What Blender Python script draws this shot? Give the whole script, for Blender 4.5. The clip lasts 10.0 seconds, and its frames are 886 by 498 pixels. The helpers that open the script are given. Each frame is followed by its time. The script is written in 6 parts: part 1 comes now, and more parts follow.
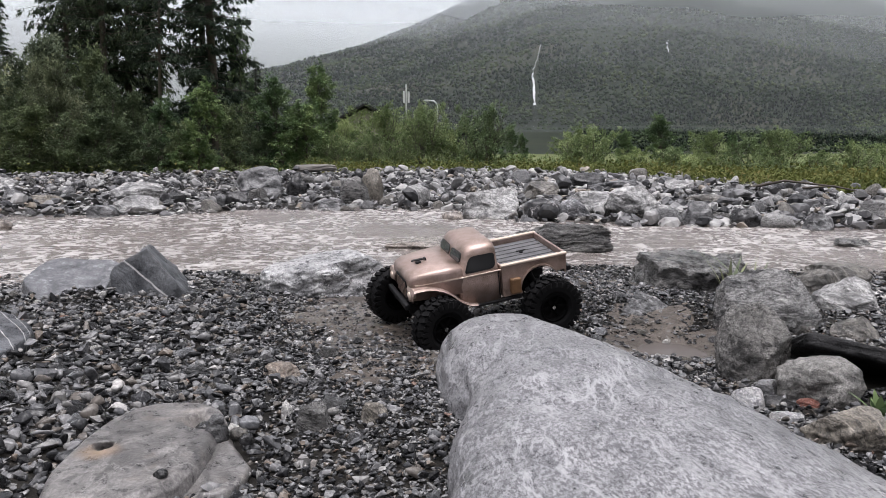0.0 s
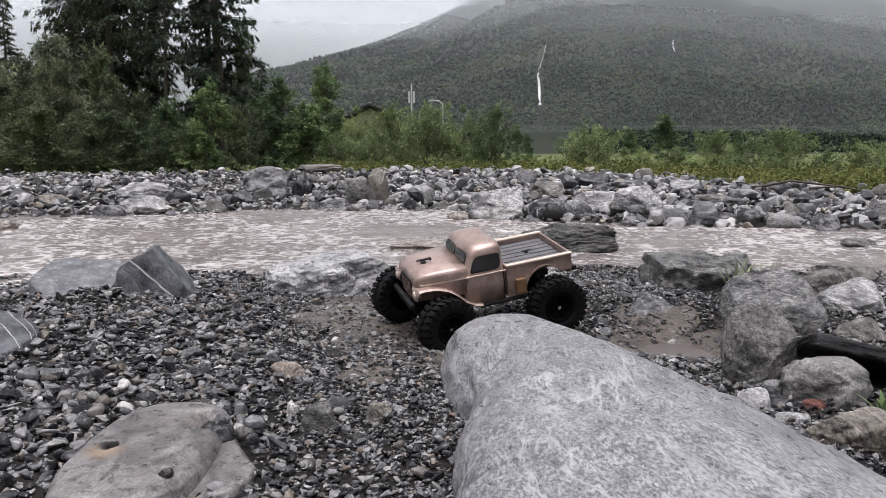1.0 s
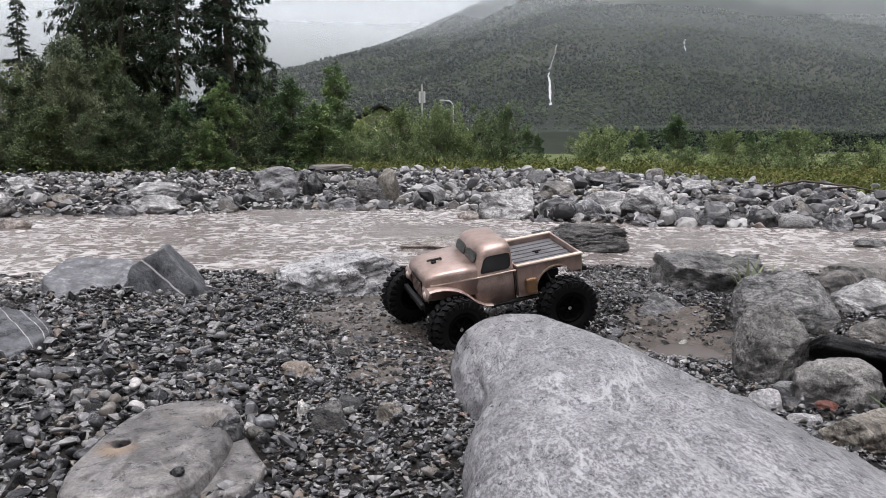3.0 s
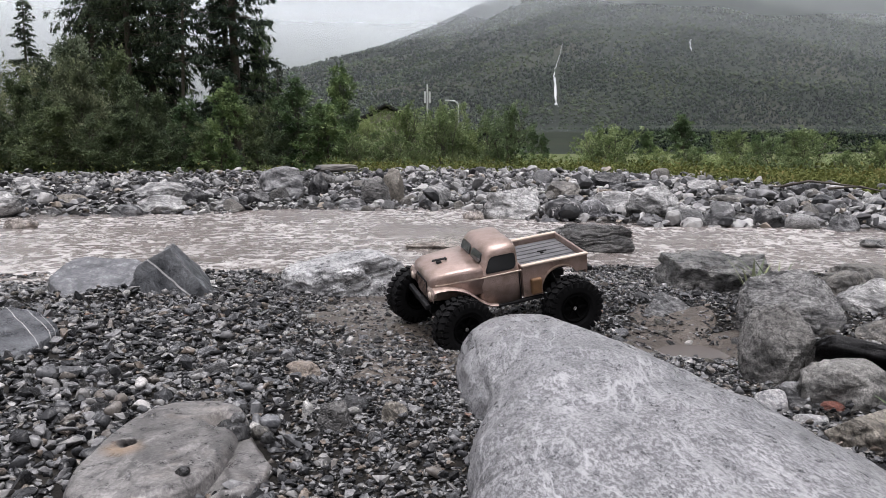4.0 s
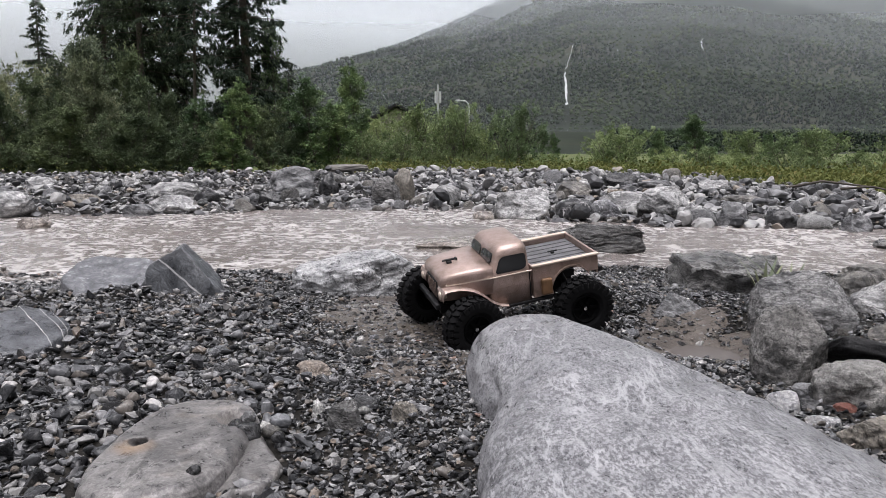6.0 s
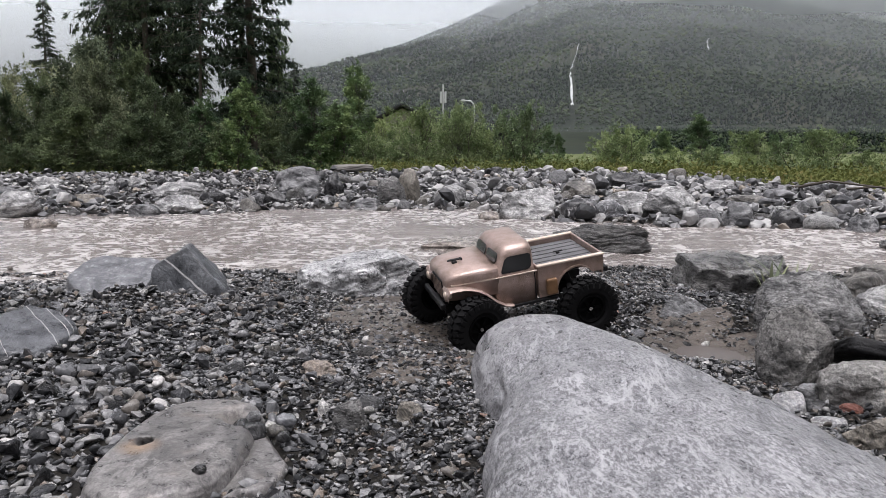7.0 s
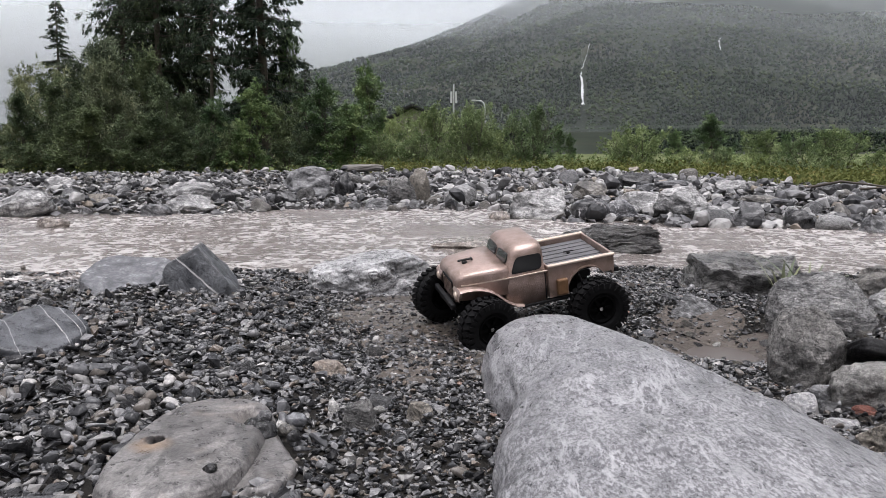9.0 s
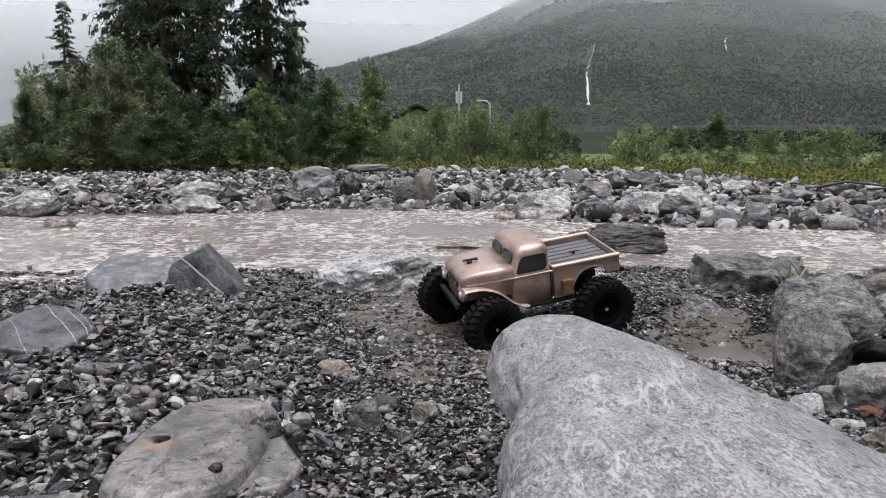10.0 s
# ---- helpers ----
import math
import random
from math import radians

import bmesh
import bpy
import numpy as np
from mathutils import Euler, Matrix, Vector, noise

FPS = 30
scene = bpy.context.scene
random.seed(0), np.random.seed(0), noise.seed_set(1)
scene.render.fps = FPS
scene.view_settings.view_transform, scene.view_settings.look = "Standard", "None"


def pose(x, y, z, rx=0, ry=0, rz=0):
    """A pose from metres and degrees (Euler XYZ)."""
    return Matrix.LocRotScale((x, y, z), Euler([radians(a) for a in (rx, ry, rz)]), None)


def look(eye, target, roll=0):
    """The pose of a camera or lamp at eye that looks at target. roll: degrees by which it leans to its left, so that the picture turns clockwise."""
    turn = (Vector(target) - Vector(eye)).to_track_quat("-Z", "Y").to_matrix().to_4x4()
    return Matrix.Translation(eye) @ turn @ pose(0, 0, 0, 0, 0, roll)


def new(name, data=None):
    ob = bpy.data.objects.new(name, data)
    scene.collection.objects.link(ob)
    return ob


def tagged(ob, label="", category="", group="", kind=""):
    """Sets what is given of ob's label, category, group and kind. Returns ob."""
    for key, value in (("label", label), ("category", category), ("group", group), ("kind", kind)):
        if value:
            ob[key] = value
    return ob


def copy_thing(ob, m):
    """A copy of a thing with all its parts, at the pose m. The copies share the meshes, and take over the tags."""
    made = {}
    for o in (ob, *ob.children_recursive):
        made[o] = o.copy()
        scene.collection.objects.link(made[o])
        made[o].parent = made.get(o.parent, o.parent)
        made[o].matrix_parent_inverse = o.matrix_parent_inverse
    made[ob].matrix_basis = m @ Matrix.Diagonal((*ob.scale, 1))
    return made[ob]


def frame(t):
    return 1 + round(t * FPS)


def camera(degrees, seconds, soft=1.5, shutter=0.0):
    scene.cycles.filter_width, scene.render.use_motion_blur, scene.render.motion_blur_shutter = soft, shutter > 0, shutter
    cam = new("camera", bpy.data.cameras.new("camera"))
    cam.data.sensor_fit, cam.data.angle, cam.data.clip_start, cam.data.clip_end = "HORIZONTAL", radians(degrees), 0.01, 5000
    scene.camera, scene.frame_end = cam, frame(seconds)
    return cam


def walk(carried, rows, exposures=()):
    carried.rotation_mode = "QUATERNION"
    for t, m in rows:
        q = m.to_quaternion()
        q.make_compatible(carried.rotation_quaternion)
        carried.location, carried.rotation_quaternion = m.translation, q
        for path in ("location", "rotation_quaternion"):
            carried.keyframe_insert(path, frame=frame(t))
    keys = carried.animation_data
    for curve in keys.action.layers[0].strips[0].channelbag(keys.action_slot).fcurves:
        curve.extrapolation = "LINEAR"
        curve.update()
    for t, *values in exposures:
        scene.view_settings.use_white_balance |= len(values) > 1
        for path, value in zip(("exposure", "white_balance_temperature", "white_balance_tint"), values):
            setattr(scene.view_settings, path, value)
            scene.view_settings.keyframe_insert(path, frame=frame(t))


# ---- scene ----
# A stony alpine stream under low cloud, with a small remote-controlled truck.
# The camera stands on a low stand and turns slowly to its left.
cam = camera(56.8, 10.0, soft=0.42)
EYE, TILT, TURN = 0.40, -6.726, 0.3628
walk(cam, [(0.5 * i, pose(0, 0, EYE, 90 + TILT, 0, TURN * (0.5 * i - 5.0))) for i in range(21)])

# ---- overcast daylight ----
world = bpy.data.worlds.new("overcast_sky")
scene.world = world
world.use_nodes = True
wn, wl = world.node_tree.nodes, world.node_tree.links
sky = wn.new("ShaderNodeTexSky")
sky.sky_type, sky.sun_disc = "NISHITA", False
sky.sun_elevation, sky.sun_rotation = radians(80), radians(200)
sky.dust_density, sky.air_density, sky.ozone_density = 10.0, 1.0, 0.5
grey = wn.new("ShaderNodeHueSaturation")
grey.inputs["Saturation"].default_value = 0.10
wl.new(sky.outputs[0], grey.inputs["Color"])
cool = wn.new("ShaderNodeMix")
cool.data_type, cool.blend_type = "RGBA", "MULTIPLY"
cool.inputs[0].default_value, cool.inputs[7].default_value = 1.0, (1.0, 0.978, 1.058, 1)
wl.new(grey.outputs[0], cool.inputs[6])
wl.new(cool.outputs[2], wn["Background"].inputs["Color"])
wn["Background"].inputs["Strength"].default_value = 0.163
sun = new("sun", bpy.data.lights.new("sun", "SUN"))
sun.data.energy, sun.data.angle, sun.data.color = 1.5, radians(60), (1.0, 0.98, 0.95)
sun.matrix_world = look((0, 0, 50), (-3, 9, 0))


# ---- materials ----
def material(name, rough=0.6, spec=0.5):
    m = bpy.data.materials.new(name)
    m.use_nodes = True
    b = m.node_tree.nodes["Principled BSDF"]
    b.inputs["Roughness"].default_value = rough
    b.inputs["Specular IOR Level"].default_value = spec
    return m, m.node_tree.nodes, m.node_tree.links, b


def ramp(nodes, stops):
    r = nodes.new("ShaderNodeValToRGB")
    e = r.color_ramp.elements
    while len(e) < len(stops):
        e.new(0.5)
    for i, (p, c) in enumerate(stops):
        e[i].position, e[i].color = p, (*c, 1)
    return r


def noise_tex(nodes, links, scale, detail=4, rough=0.55, coord=None, dist=0.0):
    n = nodes.new("ShaderNodeTexNoise")
    n.inputs["Scale"].default_value, n.inputs["Detail"].default_value = scale, detail
    n.inputs["Roughness"].default_value, n.inputs["Distortion"].default_value = rough, dist
    if coord is not None:
        links.new(coord, n.inputs["Vector"])
    return n


def mix(nodes, links, fac, a, b, mode="MIX"):
    m = nodes.new("ShaderNodeMix")
    m.data_type, m.blend_type = "RGBA", mode
    for sock, v in ((m.inputs[0], fac), (m.inputs[6], a), (m.inputs[7], b)):
        if isinstance(v, (int, float)):
            sock.default_value = v
        elif isinstance(v, tuple):
            sock.default_value = (*v, 1)
        else:
            links.new(v, sock)
    return m.outputs[2]


def bump(nodes, links, b, height, strength, distance):
    n = nodes.new("ShaderNodeBump")
    n.inputs["Strength"].default_value, n.inputs["Distance"].default_value = strength, distance
    links.new(height, n.inputs["Height"])
    links.new(n.outputs[0], b.inputs["Normal"])
    return n


def rock_material(name, dark, light, size=1.0, vein=None, vein_amount=0.0, vein_scale=3.0, rough=0.5, stretch=(1, 1, 1), relief=0.006, spec=0.5, rust=0.0, bands=(), speckle=0.5, vein_width=0.012, vein_stretch=None, spot=None, grain_scale=70, cracks=0.65, blotch=0.75):
    """Stone: cloudy two-tone colour, coarse and fine grain, thin wandering veins, and straight veins (bands: nx, ny, nz, d, width in metres)."""
    m, n, l, b = material(name, rough, spec)
    tc = n.new("ShaderNodeTexCoord")
    mp = n.new("ShaderNodeMapping")
    mp.inputs["Scale"].default_value = tuple(s / size for s in stretch)
    l.new(tc.outputs["Object"], mp.inputs["Vector"])
    big = noise_tex(n, l, 2.2, 7, 0.68, mp.outputs[0], 0.8)
    mid_n = noise_tex(n, l, 13, 6, 0.72, mp.outputs[0], 0.3)
    fine = noise_tex(n, l, grain_scale, 4, 0.75, mp.outputs[0])
    base = ramp(n, [(0.41, dark), (0.47, tuple(0.55 * a + 0.45 * c for a, c in zip(dark, light))), (0.53, tuple(0.3 * a + 0.7 * c for a, c in zip(dark, light))), (0.60, light)])
    l.new(big.outputs[0], base.inputs[0])
    blot = ramp(n, [(0.43, (0.55, 0.55, 0.56)), (0.50, (0.95, 0.95, 0.95)), (0.57, (1.25, 1.25, 1.24))])
    l.new(mid_n.outputs[0], blot.inputs[0])
    col = mix(n, l, blotch, base.outputs[0], blot.outputs[0], "MULTIPLY")
    grain = ramp(n, [(0.44, (0.42, 0.42, 0.43)), (0.56, (1.45, 1.45, 1.43))])
    l.new(fine.outputs[0], grain.inputs[0])
    col = mix(n, l, speckle, col, grain.outputs[0], "MULTIPLY")
    if cracks:
        cn = noise_tex(n, l, 3.4, 7, 0.66, mp.outputs[0], 1.3)
        cr = ramp(n, [(0.478, (1, 1, 1)), (0.494, (1 - cracks,) * 3), (0.506, (1 - cracks,) * 3), (0.522, (1, 1, 1))])
        l.new(cn.outputs[0], cr.inputs[0])
        c2 = noise_tex(n, l, 9.0, 6, 0.68, mp.outputs[0], 1.6)
        cq = ramp(n, [(0.470, (1, 1, 1)), (0.496, (1 - 0.7 * cracks,) * 3), (0.504, (1 - 0.7 * cracks,) * 3), (0.530, (1, 1, 1))])
        l.new(c2.outputs[0], cq.inputs[0])
        col = mix(n, l, 1.0, mix(n, l, 1.0, col, cr.outputs[0], "MULTIPLY"), cq.outputs[0], "MULTIPLY")
    if vein:
        vm = n.new("ShaderNodeMapping")
        vm.inputs["Scale"].default_value = tuple(s / size for s in (vein_stretch or stretch))
        l.new(tc.outputs["Object"], vm.inputs["Vector"])
        warp = noise_tex(n, l, vein_scale, 6, 0.62, vm.outputs[0], 0.5)
        line = ramp(n, [(0.5 - vein_width, (0, 0, 0)), (0.5 - vein_width * 0.15, (1, 1, 1)), (0.5 + vein_width * 0.15, (1, 1, 1)), (0.5 + vein_width, (0, 0, 0))])
        l.new(warp.outputs[0], line.inputs[0])
        patch = noise_tex(n, l, vein_scale * 0.8, 4, 0.6, mp.outputs[0])
        pr = ramp(n, [(0.38, (0, 0, 0)), (0.54, (vein_amount,) * 3)])
        l.new(patch.outputs[0], pr.inputs[0])
        f = mix(n, l, 1.0, line.outputs[0], pr.outputs[0], "MULTIPLY")
        col = mix(n, l, f, col, vein)
    if bands:
        wob = noise_tex(n, l, 2.0, 5, 0.6, mp.outputs[0])
        for nx, ny, nz, d, width in bands:
            dot = n.new("ShaderNodeVectorMath")
            dot.operation = "DOT_PRODUCT"
            l.new(tc.outputs["Object"], dot.inputs[0])
            dot.inputs[1].default_value = (nx, ny, nz)
            sh = n.new("ShaderNodeMath")
            sh.operation = "MULTIPLY_ADD"
            l.new(wob.outputs[0], sh.inputs[0])
            sh.inputs[1].default_value = 0.07 * size
            l.new(dot.outputs["Value"], sh.inputs[2])
            cmp_ = n.new("ShaderNodeMath")
            cmp_.operation = "COMPARE"
            l.new(sh.outputs[0], cmp_.inputs[0])
            cmp_.inputs[1].default_value, cmp_.inputs[2].default_value = d + 0.035 * size, width
            k = n.new("ShaderNodeMath")
            k.operation = "MULTIPLY"
            l.new(cmp_.outputs[0], k.inputs[0])
            k.inputs[1].default_value = 0.62
            col = mix(n, l, k.outputs[0], col, WHITE)
    if rust:
        rn = noise_tex(n, l, 3.3, 5, 0.6, mp.outputs[0])
        rr = ramp(n, [(0.60, (0, 0, 0)), (0.75, (rust,) * 3)])
        l.new(rn.outputs[0], rr.inputs[0])
        col = mix(n, l, rr.outputs[0], col, (0.30, 0.19, 0.10))
    if spot:
        sd = n.new("ShaderNodeVectorMath")
        sd.operation = "DISTANCE"
        l.new(tc.outputs["Object"], sd.inputs[0])
        sd.inputs[1].default_value = spot[:3]
        sw = n.new("ShaderNodeMath")
        sw.operation = "MULTIPLY_ADD"
        l.new(mid_n.outputs[0], sw.inputs[0])
        sw.inputs[1].default_value = spot[3]
        l.new(sd.outputs["Value"], sw.inputs[2])
        sr = ramp(n, [(spot[3] * 0.75, (0.75, 0.75, 0.75)), (spot[3] * 1.7, (0, 0, 0))])
        l.new(sw.outputs[0], sr.inputs[0])
        col = mix(n, l, sr.outputs[0], col, (0.27, 0.185, 0.115))
    l.new(col, b.inputs["Base Color"])
    wet = ramp(n, [(0.35, (rough * 0.55,) * 3), (0.7, (min(rough * 1.3, 1),) * 3)])
    l.new(mid_n.outputs[0], wet.inputs[0])
    l.new(wet.outputs[0], b.inputs["Roughness"])
    h = mix(n, l, 0.45, big.outputs[0], mix(n, l, 0.15, mid_n.outputs[0], fine.outputs[0]))
    bump(n, l, b, h, 0.9, relief * 1.8)
    return m


WHITE = (0.62, 0.61, 0.60)
ROCK = {
    "gneiss": rock_material("pale_gneiss", (0.182, 0.182, 0.191), (0.256, 0.255, 0.266), 0.25, (0.41, 0.41, 0.42), 0.72, 1.6, 0.42, (1.15, 0.50, 1), 0.0036, grain_scale=60, speckle=0.84, cracks=0.25, blotch=0.45, vein_width=0.017, vein_stretch=(1.2, 0.30, 1.0)),
    "slab": rock_material("beige_schist", (0.100, 0.096, 0.094), (0.205, 0.196, 0.191), 0.30, (0.34, 0.328, 0.315), 0.5, 1.4, 0.42, relief=0.0022, rust=0.15, speckle=0.35, cracks=0.3, vein_width=0.008, spot=(-0.043, -0.041, 0.043, 0.026)),
    "striped": rock_material("white_striped_slate", (0.042, 0.046, 0.052), (0.125, 0.131, 0.142), 0.35, None, 0, 1, 0.38, bands=((0.62, 0.78, 0.1, 0.075, 0.0010), (0.62, 0.78, 0.05, 0.105, 0.0009), (0.66, 0.74, 0.0, 0.118, 0.0006), (0.7, 0.7, 0.2, 0.0, 0.0006)), speckle=0.3, cracks=0.3),
    "fin": rock_material("blue_grey_slate", (0.045, 0.049, 0.055), (0.135, 0.141, 0.150), 0.35, None, 0, 1, 0.42, bands=((0.58, 0.0, 0.81, 0.070, 0.0024),), speckle=0.35, cracks=0.35),
    "mottled": rock_material("mottled_wet_boulder", (0.045, 0.044, 0.042), (0.31, 0.30, 0.285), 0.16, (0.30, 0.29, 0.27), 0.5, 2.4, 0.34, (1, 1, 1.4), 0.014, speckle=0.6),
    "speckled": rock_material("speckled_grey_cobble", (0.085, 0.083, 0.079), (0.33, 0.322, 0.305), 0.085, None, 0, 1, 0.42, (1, 1, 1.3), 0.006, speckle=0.7, cracks=0.45),
    "smooth": rock_material("smooth_wet_slate", (0.12, 0.124, 0.132), (0.20, 0.204, 0.215), 0.4, None, 0, 1, 0.25, relief=0.003, speckle=0.25, cracks=0.2),
    "darkwet": rock_material("dark_wet_schist", (0.030, 0.030, 0.030), (0.265, 0.259, 0.25), 0.35, (0.25, 0.24, 0.23), 0.4, 3.0, 0.34, (1, 1, 3), 0.02),
    "wetgrey": rock_material("wet_grey_schist", (0.085, 0.086, 0.087), (0.40, 0.396, 0.39), 0.20, (0.36, 0.35, 0.34), 0.7, 2.0, 0.30, (1, 1, 2.4), 0.022),
    "streamdark": rock_material("dark_stream_schist", (0.020, 0.020, 0.020), (0.145, 0.142, 0.137), 0.30, (0.20, 0.195, 0.19), 0.4, 3.0, 0.36, (1, 1, 3), 0.02, cracks=0.8),
    "black": rock_material("black_wet_slate", (0.014, 0.0145, 0.0155), (0.058, 0.058, 0.06), 0.30, None, 0, 1, 0.33),
    # near black: dark stone with the shade under an overhang painted in
    "jet": rock_material("hollow_shade_shale", (0.005, 0.005, 0.0055), (0.018, 0.018, 0.019), 0.30, None, 0, 1, 0.5, spec=0.25),
    "marble": rock_material("white_netted_schist", (0.04, 0.043, 0.048), (0.16, 0.16, 0.168), 0.16, (0.55, 0.55, 0.57), 1.0, 2.6, 0.38, (1, 1, 1.6), vein_width=0.03),
    "netted": rock_material("dark_netted_pale_schist", (0.24, 0.242, 0.246), (0.60, 0.60, 0.605), 0.22, (0.025, 0.026, 0.029), 1.0, 5.5, 0.36, (1, 1, 1.3), 0.012, cracks=0.25, blotch=0.5, vein_width=0.034),
    "marbledark": rock_material("black_veined_schist", (0.016, 0.016, 0.018), (0.075, 0.075, 0.08), 0.3, WHITE, 1.0, 2.0, 0.4, vein_width=0.02),
    "marble2": rock_material("white_marble", (0.34, 0.34, 0.35), (0.62, 0.61, 0.60), 0.07, (0.15, 0.15, 0.17), 0.9, 3.0, 0.5, vein_width=0.03, cracks=0.2),
    "beige": rock_material("beige_granite", (0.12, 0.107, 0.088), (0.28, 0.258, 0.222), 0.30, (0.42, 0.38, 0.32), 0.7, 2.6, 0.6, relief=0.010),
    "beigegrey": rock_material("brown_grey_granite", (0.055, 0.053, 0.048), (0.26, 0.245, 0.222), 0.30, None, 0, 1, 0.5, relief=0.008),
    "grey": rock_material("grey_gneiss", (0.042, 0.044, 0.047), (0.25, 0.25, 0.255), 0.35, (0.40, 0.40, 0.40), 0.6, 2.0, 0.42, (1, 1, 1.8), 0.010),
    "pale": rock_material("pale_limestone", (0.14, 0.14, 0.14), (0.60, 0.596, 0.587), 0.45, (0.06, 0.06, 0.06), 0.7, 2.5, 0.5, (1, 1, 1.8), 0.014, vein_width=0.02),
    "white": rock_material("white_quartz", (0.45, 0.44, 0.42), (0.72, 0.71, 0.69), 0.05, None, 0, 1, 0.45, cracks=0.2),
    "tan": rock_material("tan_sandstone", (0.21, 0.17, 0.14), (0.35, 0.31, 0.27), 0.08, None, 0, 1, 0.6, cracks=0.2),
    "red": rock_material("red_sandstone", (0.16, 0.06, 0.045), (0.27, 0.11, 0.08), 0.05, None, 0, 1, 0.5, cracks=0.2),
    "silt": rock_material("silted_stone", (0.22, 0.19, 0.165), (0.34, 0.305, 0.275), 0.5, None, 0, 1, 0.3),
}


def pebble_material(name, stops, rough=0.4, scale=60.0, film_low=0.10):
    """Loose stones: a colour of its own for each stone, with a little grain."""
    m, n, l, b = material(name, rough, 0.2)
    g = n.new("ShaderNodeNewGeometry")
    r = ramp(n, stops)
    r.color_ramp.interpolation = "CONSTANT"
    l.new(g.outputs["Random Per Island"], r.inputs[0])
    f = noise_tex(n, l, scale, 4, 0.65, g.outputs["Position"])
    gr = ramp(n, [(0.3, (0.55, 0.55, 0.56)), (0.7, (1.35, 1.34, 1.32))])
    l.new(f.outputs[0], gr.inputs[0])
    l.new(mix(n, l, 0.85, r.outputs[0], gr.outputs[0], "MULTIPLY"), b.inputs["Base Color"])
    rr = ramp(n, [(0.3, (rough * 0.55,) * 3), (0.75, (rough * 1.4,) * 3)])
    l.new(f.outputs[0], rr.inputs[0])
    l.new(rr.outputs[0], b.inputs["Roughness"])
    film = noise_tex(n, l, scale * 0.45, 3, 0.6, g.outputs["Position"])
    wet = ramp(n, [(0.44, (film_low,) * 3), (0.60, (0.62,) * 3)])
    l.new(film.outputs[0], wet.inputs[0])
    l.new(wet.outputs[0], b.inputs["Specular IOR Level"])
    bump(n, l, b, f.outputs[0], 0.5, 0.12 / scale)
    return m


GRAVEL = pebble_material("slate_gravel", [(0.0, (0.0110, 0.0113, 0.0124)), (0.18, (0.0354, 0.0366, 0.0390)), (0.34, (0.1037, 0.1061, 0.1110)), (0.52, (0.0195, 0.0201, 0.0214)),
                                          (0.60, (0.1891, 0.1891, 0.1928)), (0.77, (0.1220, 0.1110, 0.1000)), (0.83, (0.205, 0.203, 0.199)), (0.95, (0.1525, 0.1281, 0.1074)), (0.982, (0.40, 0.39, 0.38)), (0.995, (0.1830, 0.1220, 0.0976))], 0.30, 110)
COBBLE = pebble_material("bank_cobbles", [(0.0, (0.026, 0.027, 0.029)), (0.16, (0.105, 0.106, 0.11)), (0.34, (0.21, 0.21, 0.213)), (0.52, (0.285, 0.285, 0.282)), (0.68, (0.05, 0.05, 0.052)), (0.80, (0.345, 0.342, 0.336)),
                                           (0.93, (0.23, 0.20, 0.165)), (0.975, (0.44, 0.44, 0.43))], 0.42, 16, 0.25)


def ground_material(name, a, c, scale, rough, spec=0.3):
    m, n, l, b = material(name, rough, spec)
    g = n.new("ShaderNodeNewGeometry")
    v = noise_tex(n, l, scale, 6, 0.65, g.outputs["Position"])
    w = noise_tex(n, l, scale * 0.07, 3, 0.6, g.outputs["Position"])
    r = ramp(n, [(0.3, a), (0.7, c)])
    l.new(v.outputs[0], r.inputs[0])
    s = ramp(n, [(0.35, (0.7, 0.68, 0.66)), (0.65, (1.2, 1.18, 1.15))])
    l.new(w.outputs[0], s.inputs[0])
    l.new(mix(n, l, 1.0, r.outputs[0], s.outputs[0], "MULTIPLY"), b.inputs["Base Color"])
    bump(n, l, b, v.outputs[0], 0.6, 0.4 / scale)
    return m


SILT = ground_material("wet_brown_silt", (0.050, 0.043, 0.036), (0.122, 0.106, 0.092), 45, 0.35)
# wet sand, coloured near black to paint the shade between the stones
SAND = ground_material("gap_shaded_gravel_sand", (0.006, 0.006, 0.006), (0.028, 0.026, 0.023), 150, 0.6, 0.1)
MEADOW = ground_material("weedy_meadow", (0.035, 0.06, 0.018), (0.14, 0.16, 0.05), 4, 0.8)


